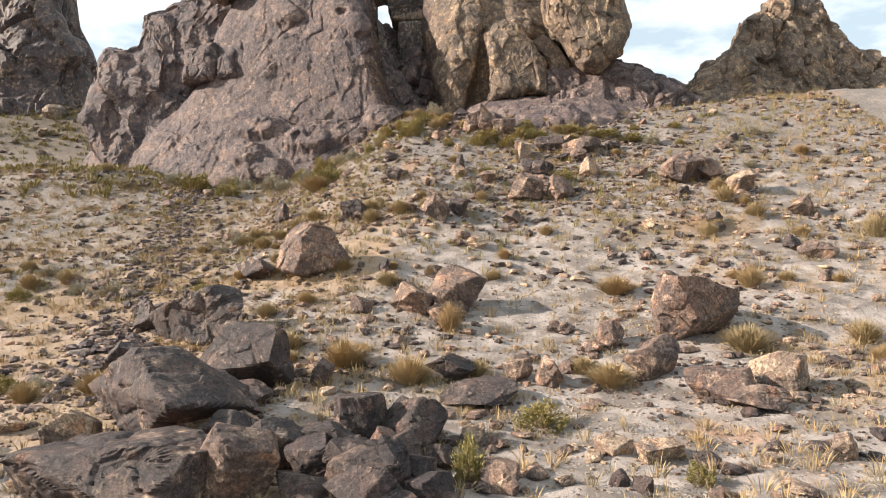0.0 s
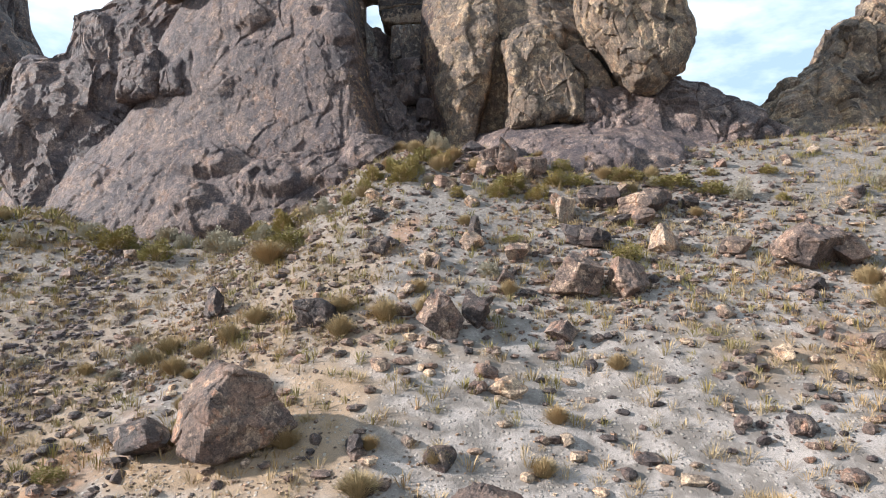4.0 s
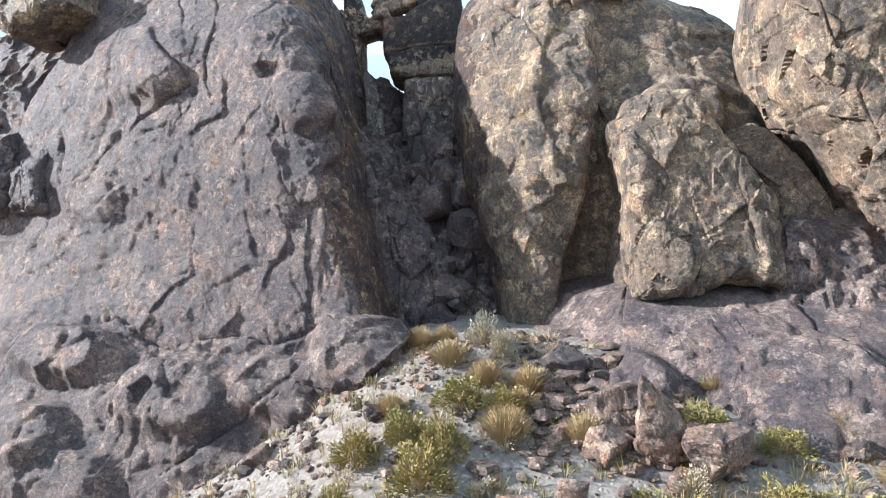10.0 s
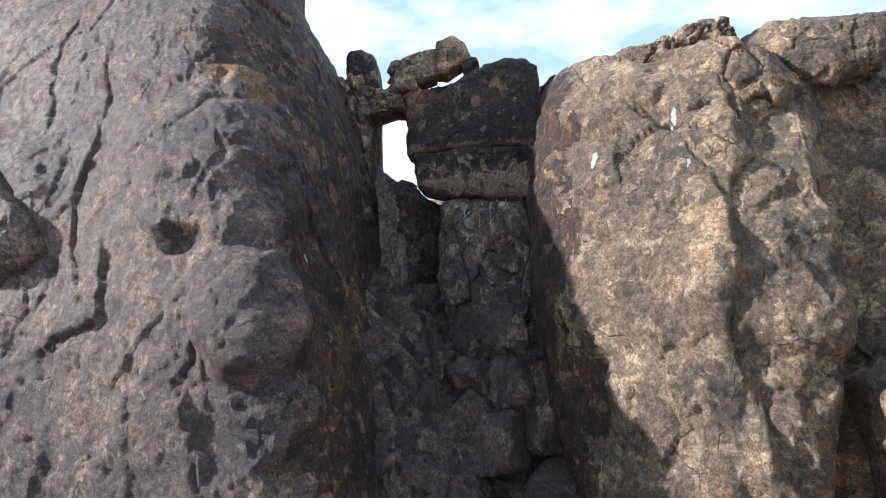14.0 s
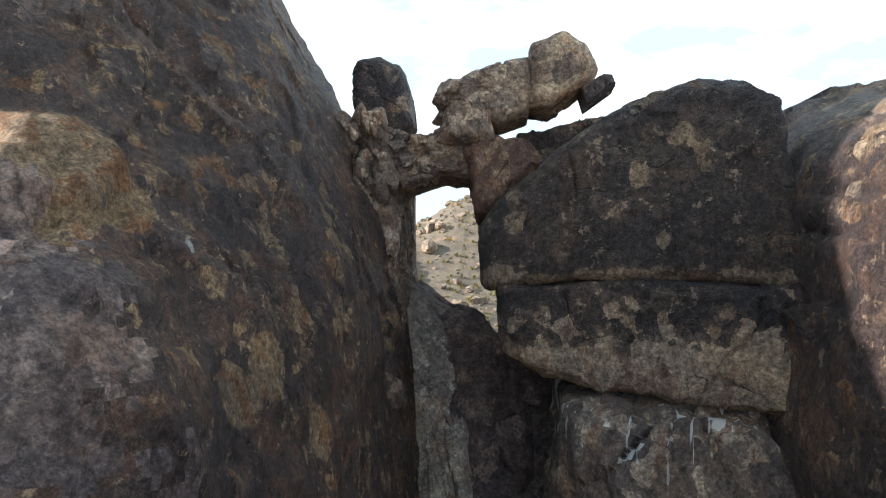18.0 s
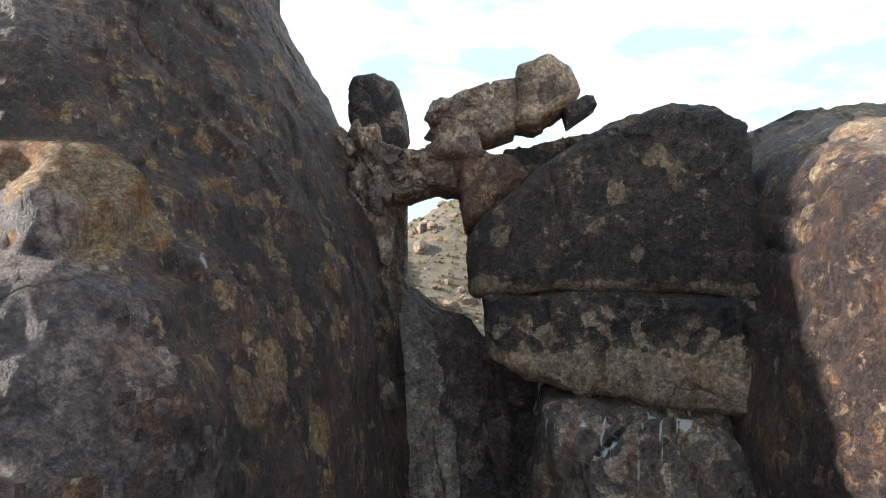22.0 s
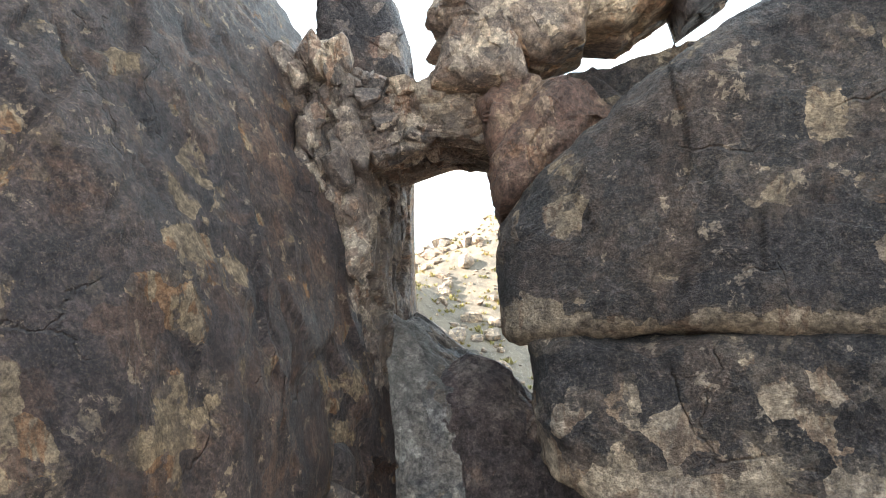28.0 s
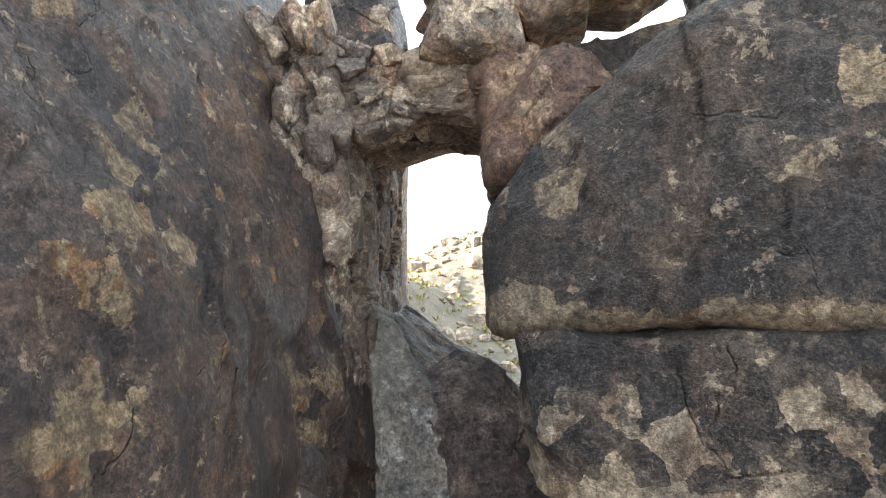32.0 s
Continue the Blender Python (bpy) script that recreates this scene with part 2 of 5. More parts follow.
    spots = n_noise(nt, geo, 3.4 / size, 9, 0.72, 0.3)
    col = n_mix(nt, n_ramp(nt, spots, 0.6, 0.61, 0, pale), col, tuple(min(0.7, c * 1.35 + 0.03) for c in raw))
    col = n_mix(nt, n_ramp(nt, grit, 0.46, 0.68, 0, grain), col, tuple(min(0.7, c * 1.1 + 0.02) for c in raw))
    col = n_mix(nt, n_ramp(nt, grit, 0.44, 0.3, 0, grain), col, tuple(c * 0.4 for c in skin))
    mottle = n_noise(nt, geo, 8.0 / size, 10, 0.8, 0.2)
    dark = nt.nodes.new("ShaderNodeMix")
    dark.data_type, dark.blend_type = "RGBA", "MULTIPLY"
    dark.inputs["Factor"].default_value = 1.0
    nt.links.new(col, dark.inputs["A"])
    nt.links.new(n_mix(nt, n_ramp(nt, mottle, 0.38, 0.62), (0.58, 0.58, 0.6), (1.36, 1.34, 1.31)), dark.inputs["B"])
    speck = nt.nodes.new("ShaderNodeMix")
    speck.data_type, speck.blend_type = "RGBA", "MULTIPLY"
    speck.inputs["Factor"].default_value = 1.0
    nt.links.new(dark.outputs["Result"], speck.inputs["A"])
    nt.links.new(n_mix(nt, n_ramp(nt, n_noise(nt, geo, 21.0 / size, 7, 0.85), 0.38, 0.62), (0.62, 0.61, 0.62), (1.34, 1.32, 1.28)), speck.inputs["B"])
    broad = nt.nodes.new("ShaderNodeMix")
    broad.data_type, broad.blend_type = "RGBA", "MULTIPLY"
    broad.inputs["Factor"].default_value = 1.0
    nt.links.new(speck.outputs["Result"], broad.inputs["A"])
    nt.links.new(n_mix(nt, n_ramp(nt, n_noise(nt, geo, 0.55, 4, 0.6, 1.0), 0.36, 0.64), (0.74, 0.75, 0.8), (1.24, 1.19, 1.12)), broad.inputs["B"])
    col = broad.outputs["Result"]
    # dark water stains run down the face
    stain = n_noise(nt, n_scaled(nt, geo, (1.7, 1.7, 0.16)), 1.0, 5, 0.6, 0.5)
    col = n_mix(nt, n_ramp(nt, stain, 0.56, 0.66, 0, 0.5), col, tuple(c * 0.7 for c in skin))
    if drip:
        # whitewash that runs down from a ledge
        run = n_noise(nt, n_scaled(nt, geo, (4.2, 4.2, 0.35)), 1.6, 3, 0.5, 0.7)
        down = n_ramp(nt, sep.outputs["Z"], drip[0], drip[1])
        splash = n_ramp(nt, n_math(nt, "ADD", run, n_math(nt, "MULTIPLY", down, 0.09)), 0.69, 0.71, 0, 0.6)
        col = n_mix(nt, n_math(nt, "MULTIPLY", splash, down), col, (0.62, 0.66, 0.68))
    for x, y, z, w, tall in lime:
        # a thin white streak below a perch
        off = nt.nodes.new("ShaderNodeVectorMath")
        off.operation = "SUBTRACT"
        nt.links.new(geo, off.inputs[0])
        off.inputs[1].default_value = (x, y, z)
        size_of = nt.nodes.new("ShaderNodeVectorMath")
        size_of.operation = "LENGTH"
        nt.links.new(n_scaled(nt, off.outputs["Vector"], (2.4 / w, 2.4 / w, 1 / tall)), size_of.inputs[0])
        mask = n_ramp(nt, n_math(nt, "ADD", size_of.outputs["Value"], n_math(nt, "MULTIPLY", n_noise(nt, geo, 14.0, 5, 0.7), 1.3)), 1.35, 1.6, 0.7, 0)
        col = n_mix(nt, mask, col, (0.62, 0.64, 0.64))
    vor = nt.nodes.new("ShaderNodeTexVoronoi")
    vor.feature = "DISTANCE_TO_EDGE"
    vor.inputs["Scale"].default_value = 0.85 / size
    nt.links.new(n_scaled(nt, warp.outputs[0], (1, 1, 0.7)), vor.inputs["Vector"])
    broken = n_ramp(nt, n_noise(nt, geo, 0.9 / size, 3, 0.5), 0.55, 0.6)
    crack = n_math(nt, "MULTIPLY", n_ramp(nt, vor.outputs["Distance"], 0.0, 0.014, 1, 0), broken)
    col = n_mix(nt, n_math(nt, "MULTIPLY", crack, 0.35), col, (0.02, 0.017, 0.015))
    nt.links.new(col, b.inputs["Base Color"])
    nt.links.new(n_ramp(nt, n_math(nt, "ADD", flaked, n_math(nt, "MULTIPLY", fine, 0.5)), 0.1, 0.7, 0.5, 0.9), b.inputs["Roughness"])
    h = n_math(nt, "ADD", n_math(nt, "MULTIPLY", mid, 0.42), n_math(nt, "MULTIPLY", fine, 0.4))
    h = n_math(nt, "ADD", h, n_math(nt, "MULTIPLY", grit, 0.3))
    # small chips broken at uneven depth
    nick = nt.nodes.new("ShaderNodeTexVoronoi")
    nick.inputs["Scale"].default_value = 6.5 / size
    nt.links.new(n_scaled(nt, warp.outputs[0], (1, 0.7, 0.6)), nick.inputs["Vector"])
    notch = nt.nodes.new("ShaderNodeSeparateColor")
    nt.links.new(nick.outputs["Color"], notch.inputs["Color"])
    h = n_math(nt, "ADD", h, n_math(nt, "MULTIPLY", n_math(nt, "ADD", notch.outputs["Red"], n_math(nt, "MULTIPLY", chip.outputs["Green"], 1.5)), 0.07))
    h = n_math(nt, "SUBTRACT", h, n_math(nt, "MULTIPLY", flaked, 0.08))
    h = n_math(nt, "SUBTRACT", h, n_math(nt, "MULTIPLY", crack, 0.3))
    n_bump(nt, b, h, 1.0, 0.16 * size * rough)
    return m


ROCK_GREY = rock_material("rock_grey", (0.24, 0.192, 0.174), (0.1, 0.08, 0.081), 0.64, (0.18, 0.122, 0.1), 0.45, 0.8, 1.1, 0.36)
ROCK_DARK = rock_material("rock_varnished", (0.28, 0.215, 0.155), (0.052, 0.043, 0.043), 0.77, (0.15, 0.09, 0.06), 0.6, 0.55, 2.1, 0.26, None, ((23.02, 0.2),), ((-2.3, 48.36, 24.34, 0.3), (-1.8, 47.65, 23.27, 0.2), (-2.2, 48.4, 24.1, 0.25), (-2.9, 48.2, 23.2, 0.3), (-2.4, 47.9, 25.0, 0.3)))
ROCK_DUSK = rock_material("rock_dusky", (0.25, 0.2, 0.165), (0.066, 0.055, 0.056), 0.72, (0.15, 0.085, 0.065), 0.4, 0.7, 0.9, 0.18)
ROCK_WALL = rock_material("rock_wall", (0.28, 0.205, 0.135), (0.066, 0.048, 0.047), 0.755, (0.24, 0.115, 0.055), 0.6, 0.45, 1.9, 0.26, None, (), ((-6.28, 44.58, 23.57, 0.42), (-5.99, 44.90, 23.57, 0.42), (-6.24, 44.85, 23.80, 0.40), (-6.58, 44.64, 23.80, 0.35), (-5.15, 45.50, 22.54, 0.26), (-5.20, 45.11, 22.45, 0.24), (-4.91, 46.08, 22.00, 0.24), (-6.12, 46.83, 25.01, 0.20)), ((-4.88, 43.98, 20.96, 0.13, 0.30), (-5.02, 42.71, 19.88, 0.20, 0.30), (-5.58, 45.23, 23.21, 0.12, 0.17)))
ROCK_BAND = rock_material("rock_banded", (0.36, 0.285, 0.215), (0.04, 0.035, 0.037), 0.75, (0.2, 0.13, 0.09), 0.4, 0.65, 1.6, 0.22, None, ((22.06, 0.98),))
ROCK_DRIP = rock_material("rock_whitewashed", (0.32, 0.27, 0.22), (0.085, 0.073, 0.07), 0.6, (0.17, 0.1, 0.065), 0.4, 0.6, 0.8, 0.18, (20.6, 21.9))
ROCK_TAN = rock_material("rock_tan", (0.33, 0.26, 0.185), (0.13, 0.103, 0.083), 0.6, (0.24, 0.15, 0.1), 0.45, 0.7, 1.0, 0.34, lime=((-0.54, 44.36, 22.12, 0.16, 0.60), (0.58, 44.11, 22.84, 0.14, 0.25), (0.79, 44.09, 22.89, 0.16, 0.35), (0.64, 43.57, 22.03, 0.12, 0.20)))
ROCK_PALE = rock_material("rock_pale", (0.38, 0.35, 0.32), (0.21, 0.19, 0.175), 0.5, (0.2, 0.14, 0.1), 0.3, 0.6, 0.8, 0.2)
ROCK_BROWN = rock_material("rock_brown", (0.45, 0.36, 0.28), (0.17, 0.13, 0.108), 0.55, (0.24, 0.13, 0.085), 0.5, 0.4, 1.1, 0.2)
ROCK_RED = rock_material("rock_red", (0.26, 0.18, 0.13), (0.095, 0.056, 0.045), 0.76, (0.14, 0.07, 0.045), 0.3, 0.5, 1.0, 0.25)
BOULDER = rock_material("boulder_brown", (0.33, 0.25, 0.195), (0.125, 0.092, 0.078), 0.7, (0.28, 0.15, 0.1), 0.3, 0.7, 0.6, 0.2)
BOULDER_DARK = rock_material("boulder_dark", (0.31, 0.24, 0.19), (0.062, 0.051, 0.05), 0.8, (0.18, 0.1, 0.075), 0.3, 0.7, 0.6, 0.18)
BOULDER_TAN = rock_material("boulder_tan", (0.38, 0.3, 0.225), (0.185, 0.14, 0.112), 0.5, (0.38, 0.23, 0.14), 0.4, 0.7, 0.6, 0.2)


def soil_material():
    m, nt, b = shader("desert_soil")
    geo = nt.nodes.new("ShaderNodeNewGeometry").outputs["Position"]
    big = n_noise(nt, geo, 0.16, 5, 0.6, 0.5)
    mid = n_noise(nt, geo, 1.1, 6, 0.65, 0.3)
    fine = n_noise(nt, geo, 9.0, 6, 0.7)
    grit = n_noise(nt, geo, 45.0, 4, 0.7)
    col = n_mix(nt, n_ramp(nt, mid, 0.4, 0.6), (0.35, 0.31, 0.285), (0.16, 0.14, 0.126))
    sep = nt.nodes.new("ShaderNodeSeparateXYZ")
    nt.links.new(geo, sep.inputs[0])
    # straw and tan soil, mostly along the crest west of the slope
    crest = n_math(nt, "MULTIPLY", n_ramp(nt, sep.outputs["X"], 1.0, -3.0), n_ramp(nt, sep.outputs["X"], -60.0, -40.0))
    col = n_mix(nt, n_ramp(nt, n_math(nt, "ADD", big, n_math(nt, "MULTIPLY", crest, 0.14)), 0.55, 0.68, 0, 0.78), col, (0.32, 0.215, 0.125))
    # bare grey talus upslope
    upper = n_ramp(nt, n_math(nt, "ADD", sep.outputs["Y"], n_math(nt, "MULTIPLY", mid, 14.0)), 30.0, 42.0, 0, 0.8)
    col = n_mix(nt, upper, col, n_mix(nt, n_ramp(nt, fine, 0.4, 0.6), (0.11, 0.097, 0.088), (0.235, 0.21, 0.19)))
    # dark scrubby ground on the hills beyond
    hill = n_ramp(nt, sep.outputs["Y"], 54.0, 66.0)
    col = n_mix(nt, hill, col, n_mix(nt, n_ramp(nt, n_noise(nt, geo, 0.3, 8, 0.7, 0.5), 0.42, 0.6), (0.105, 0.083, 0.058), (0.045, 0.038, 0.028)))
    # rusty gravel patches
    red = n_ramp(nt, n_noise(nt, geo, 0.23, 4, 0.5, 0.2), 0.63, 0.71, 0, 0.6)
    col = n_mix(nt, red, col, (0.34, 0.17, 0.085))
    vor = nt.nodes.new("ShaderNodeTexVoronoi")
    vor.inputs["Scale"].default_value = 9.0
    nt.links.new(geo, vor.inputs["Vector"])
    peb = n_ramp(nt, vor.outputs["Distance"], 0.2, 0.42, 0.85, 0.0)
    pick = nt.nodes.new("ShaderNodeSeparateColor")
    nt.links.new(vor.outputs["Color"], pick.inputs["Color"])
    some = n_ramp(nt, pick.outputs["Red"], 0.42, 0.46)
    stone = n_mix(nt, pick.outputs["Green"], (0.17, 0.14, 0.125), (0.42, 0.38, 0.33))
    col = n_mix(nt, n_math(nt, "MULTIPLY", peb, some), col, stone)
    col = n_mix(nt, n_ramp(nt, grit, 0.44, 0.62, 0, 0.6), col, (0.16, 0.135, 0.11))
    nt.links.new(col, b.inputs["Base Color"])
    b.inputs["Roughness"].default_value = 0.95
    h = n_math(nt, "ADD", n_math(nt, "MULTIPLY", fine, 0.6), n_math(nt, "MULTIPLY", grit, 0.25))
    h = n_math(nt, "ADD", h, n_math(nt, "MULTIPLY", n_math(nt, "MULTIPLY", peb, some), 0.5))
    n_bump(nt, b, h, 0.9, 0.05)
    return m


SOIL = soil_material()


def leaf_material(name, a, c):
    m, nt, b = shader(name)
    geo = nt.nodes.new("ShaderNodeNewGeometry")
    rnd = geo.outputs["Random Per Island"]
    col = n_mix(nt, rnd, a, c)
    patch = n_ramp(nt, n_noise(nt, geo.outputs["Position"], 0.5, 3, 0.5), 0.4, 0.65, 0, 0.6)
    col = n_mix(nt, patch, col, tuple(0.5 * (p + q) * k for p, q, k in zip(a, c, (1.15, 0.95, 0.8))))
    nt.links.new(col, b.inputs["Base Color"])
    b.inputs["Roughness"].default_value = 0.8
    return m


DRY = leaf_material("dry_grass", (0.37, 0.285, 0.155), (0.25, 0.195, 0.11))
OLIVE = leaf_material("olive_brush", (0.15, 0.14, 0.045), (0.26, 0.21, 0.08))
SAGE = leaf_material("grey_sage", (0.24, 0.23, 0.18), (0.33, 0.3, 0.23))


# ---------------------------------------------------------------- mesh helpers
def mesh_of(name, verts, faces, mat, flat=False):
    me = bpy.data.meshes.new(name)
    verts, faces = np.asarray(verts, np.float32), np.asarray(faces, np.int32)
    k = faces.shape[1]
    me.vertices.add(len(verts))
    me.vertices.foreach_set("co", verts.ravel())
    me.loops.add(faces.size)
    me.loops.foreach_set("vertex_index", faces.ravel())
    me.polygons.add(len(faces))
    me.polygons.foreach_set("loop_start", np.arange(len(faces), dtype=np.int32) * k)
    me.polygons.foreach_set("use_smooth", np.full(len(faces), not flat))
    me.materials.append(mat)
    me.update(calc_edges=True)
    me.validate()
    return me


def put(name, me, parent=None, at=(0, 0, 0)):
    ob = new(name, me)
    ob.location = at
    if parent:
        ob.parent = parent
    return ob


BALLS = {}


def ball(n):
    """A sphere from a cube's six grids: directions and quads."""
    if n in BALLS:
        return BALLS[n]
    seen, dirs, quads = {}, [], []
    lin = np.tan(np.linspace(-1, 1, n + 1) * math.pi / 4)
    for axis in range(3):
        for sign in (-1, 1):
            ids = np.zeros((n + 1, n + 1), np.int64)
            for i in range(n + 1):
                for j in range(n + 1):
                    edge = i in (0, n) or j in (0, n)
                    v = [0, 0, 0]
                    v[axis], v[(axis + 1) % 3], v[(axis + 2) % 3] = sign, lin[i], lin[j]
                    key = tuple(round(c, 5) for c in v) if edge else None
                    if edge and key in seen:
                        ids[i, j] = seen[key]
                        continue
                    ids[i, j] = len(dirs)
                    dirs.append(v)
                    if edge:
                        seen[key] = ids[i, j]
            q = np.stack((ids[:-1, :-1], ids[1:, :-1], ids[1:, 1:], ids[:-1, 1:]), -1).reshape(-1, 4)
            quads.append(q if sign > 0 else q[:, ::-1])
    d = np.array(dirs)
    BALLS[n] = (d / np.linalg.norm(d, axis=1)[:, None], np.concatenate(quads))
    return BALLS[n]


def normals(v, f):
    fn = np.cross(v[f[:, 2]] - v[f[:, 0]], v[f[:, 3]] - v[f[:, 1]])
    n = np.zeros_like(v)
    for i in range(4):
        np.add.at(n, f[:, i], fn)
    return n / np.maximum(np.linalg.norm(n, axis=1), 1e-9)[:, None]


def roughen(v, f, seed, lump=0.25, lump_size=2.0, step=0.12, block=1.6, stretch=(1, 1, 0.6), groove=0.12, fine=0.03, facet=0.18, shown=None):
    """Weathering: broad lumps, joint blocks set at uneven depth with grooves between them, broken facets and a fine grain."""
    n = normals(v, f)
    if shown is not None:
        out = v.copy()
        out[shown] = out[shown] + n[shown] * weather(v[shown], seed, lump, lump_size, step, block, stretch, groove, fine, facet)[:, None]
        return out
    return v + n * weather(v, seed, lump, lump_size, step, block, stretch, groove, fine, facet)[:, None]


def weather(v, seed, lump, lump_size, step, block, stretch, groove, fine, facet):
    wob = v + 0.3 * block * np.stack([fbm(v / block * 0.8 + 31 * i, 2, seed + i) for i in range(3)], 1)
    d1, d2, val, tilt = cells(wob * np.array(stretch) / block, seed)
    gap = d2 - d1
    e1, e2, val2, tilt2 = cells(wob * np.array(stretch) / (block * 0.36), seed + 5)
    d = lump * fbm(v / lump_size, 3, seed) + step * (val - 0.5) * smooth(0.0, 0.16, gap) - groove * np.exp(-(gap / 0.042) ** 2)
    part_way = smooth(-0.15, 0.25, fbm(v / (block * 1.3), 2, seed + 2))
    d = d + part_way * (0.5 * step * (val2 - 0.5) - 0.4 * groove * np.exp(-((e2 - e1) / 0.05) ** 2))
    d = d + facet * block * (0.45 * tilt + 0.26 * tilt2)
    rid = 1 - np.abs(fbm(v / (block * 0.24), 4, seed + 3, 0.6))
    d = d + fine * 2.0 * (rid - 0.7) + fine * fbm(v / 0.2, 2, seed + 8)
    return d


def crag(name, parent, mat, outline, front, back, lean=(0, 0), p=6.0, n=48, seed=0, label="", knee=None, flat=True, **kw):
    """A rock mass: its outline in elevation (x, z), from the front to the back (y), with rounded edges, leaning."""
    o = np.array(outline, float)
    # centre of the outline's area
    x0, z0, x1, z1 = o[:, 0], o[:, 1], np.roll(o[:, 0], -1), np.roll(o[:, 1], -1)
    cr = x0 * z1 - x1 * z0
    cx, cz = ((x0 + x1) * cr).sum() / (3 * cr.sum()), ((z0 + z1) * cr).sum() / (3 * cr.sum())
    s = np.linspace(0, 1, 24, endpoint=False)[:, None, None]
    ring = (o[None] * (1 - s) + np.roll(o, -1, 0)[None] * s).transpose(1, 0, 2).reshape(-1, 2)
    ang, rad = np.arctan2(ring[:, 1] - cz, ring[:, 0] - cx), np.hypot(ring[:, 0] - cx, ring[:, 1] - cz)
    order = np.argsort(ang)
    table = np.linspace(-math.pi, math.pi, 481)
    r = np.interp(table, ang[order], rad[order], period=2 * math.pi)
    k = np.array([1, 2, 3, 2, 1]) / 9
    r = np.convolve(np.concatenate((r[-3:-1], r, r[1:3])), k, "valid")
    d, f = ball(n)
    # the grid lies closer on the face than on the buried back
    d = d - np.array((0, 0.42, 0))
    d = d / np.linalg.norm(d, axis=1)[:, None]
    sc = np.hypot(d[:, 0], d[:, 2])
    kk = (sc ** p + np.abs(d[:, 1]) ** p) ** (-1 / p)
    rr = np.interp(np.arctan2(d[:, 2], d[:, 0]), table, r) * kk
    mid = 0.5 * (front + back)
    v = np.stack((cx + rr * d[:, 0], mid + 0.5 * (back - front) * d[:, 1] * kk, cz + rr * d[:, 2]), 1)
    # the face leans; the back stands upright
    ahead = np.clip((back - v[:, 1]) / (back - front), 0, 1)
    shift = lean[0] * (v[:, 0] - cx) + lean[1] * (v[:, 2] - cz)
    if knee:
        shift = shift + knee[1] * np.clip(v[:, 2] - knee[0], 0, knee[2])
    v[:, 1] += ahead * shift
    v = roughen(v, f, seed, shown=np.nonzero(d[:, 1] < 0.45)[0], **kw)
    base = np.array((cx, mid, v[:, 2].min()))
    ob = put(name, mesh_of(name, v - base, f, mat, flat), parent, base)
    if label:
        tagged(ob, label)
    return ob


def stone_shape(n, seed, cuts=9, size=(1, 1, 1), round_=26.0):
    """An angular boulder about one unit across: a ball cut by planes at random, edges slightly worn."""
    rng = np.random.default_rng(seed)
    d, f = ball(n)
    pn = rng.normal(size=(cuts, 3))
    box = np.array(Euler(rng.uniform(-0.6, 0.6, 3)).to_matrix())
    pn = np.concatenate((pn / np.linalg.norm(pn, axis=1)[:, None], box, -box))
    ph = np.concatenate((rng.uniform(0.3, 0.48, cuts), rng.uniform(0.38, 0.52, 6)))
    q = np.maximum(d @ pn.T, 1e-4) / ph
    r = (q ** round_).sum(1) ** (-1 / round_)
    return d * r[:, None] * np.array(size), f


def empty(name, at=(0, 0, 0)):
    ob = new(name)
    ob.location = at
    ob.empty_display_size = 0.3
    return ob

# ---------------------------------------------------------------- ground
def axis_steps(lo, hi, step, out):
    core = np.arange(lo, hi + step / 2, step)
    grow, pos, s = [], hi, step
    while pos < out:
        s *= 1.16
        pos += s
        grow.append(pos)
    low, pos, s = [], lo, step
    while pos > -out:
        s *= 1.16
        pos -= s
        low.append(pos)
    return np.array(low[::-1] + list(core) + grow)


gx, gy = axis_steps(-26, 28, 0.16, 1800), axis_steps(2, 46, 0.16, 1800)
GX, GY = np.meshgrid(gx, gy)
GZ = ground_full(GX, GY)
nx, ny = len(gx), len(gy)
ids = np.arange(nx * ny).reshape(ny, nx)
quads = np.stack((ids[:-1, :-1], ids[:-1, 1:], ids[1:, 1:], ids[1:, :-1]), -1).reshape(-1, 4)
ground = put("ground", mesh_of("ground", np.stack((GX, GY, GZ), -1).reshape(-1, 3), quads, SOIL))
tagged(ground, "pale gravelly desert slope with rusty patches", "ground", kind="structure")


def on_ground(x, y):
    """Height of the built ground sheet at (x, y)."""
    x, y = np.atleast_1d(x).astype(float), np.atleast_1d(y).astype(float)
    i, j = np.clip(np.searchsorted(gx, x) - 1, 0, nx - 2), np.clip(np.searchsorted(gy, y) - 1, 0, ny - 2)
    u, w = (x - gx[i]) / (gx[i + 1] - gx[i]), (y - gy[j]) / (gy[j + 1] - gy[j])
    return (GZ[j, i] * (1 - u) + GZ[j, i + 1] * u) * (1 - w) + (GZ[j + 1, i] * (1 - u) + GZ[j + 1, i + 1] * u) * w


# ---------------------------------------------------------------- the cliff
cliff = empty("cliff", (-4, 45, 12))
tagged(cliff, "weathered brown volcanic cliff with a window hole", "cliff", kind="structure")


def mass(name, mat, outline, front, back, lean=(0, 0), p=6.0, n=48, seed=0, label="", **kw):
    ob = crag(name, None, mat, outline, front, back, lean, p, n, seed, label, **kw)
    ob.parent = cliff
    ob.location = Vector(ob.location) - cliff.location
    return ob


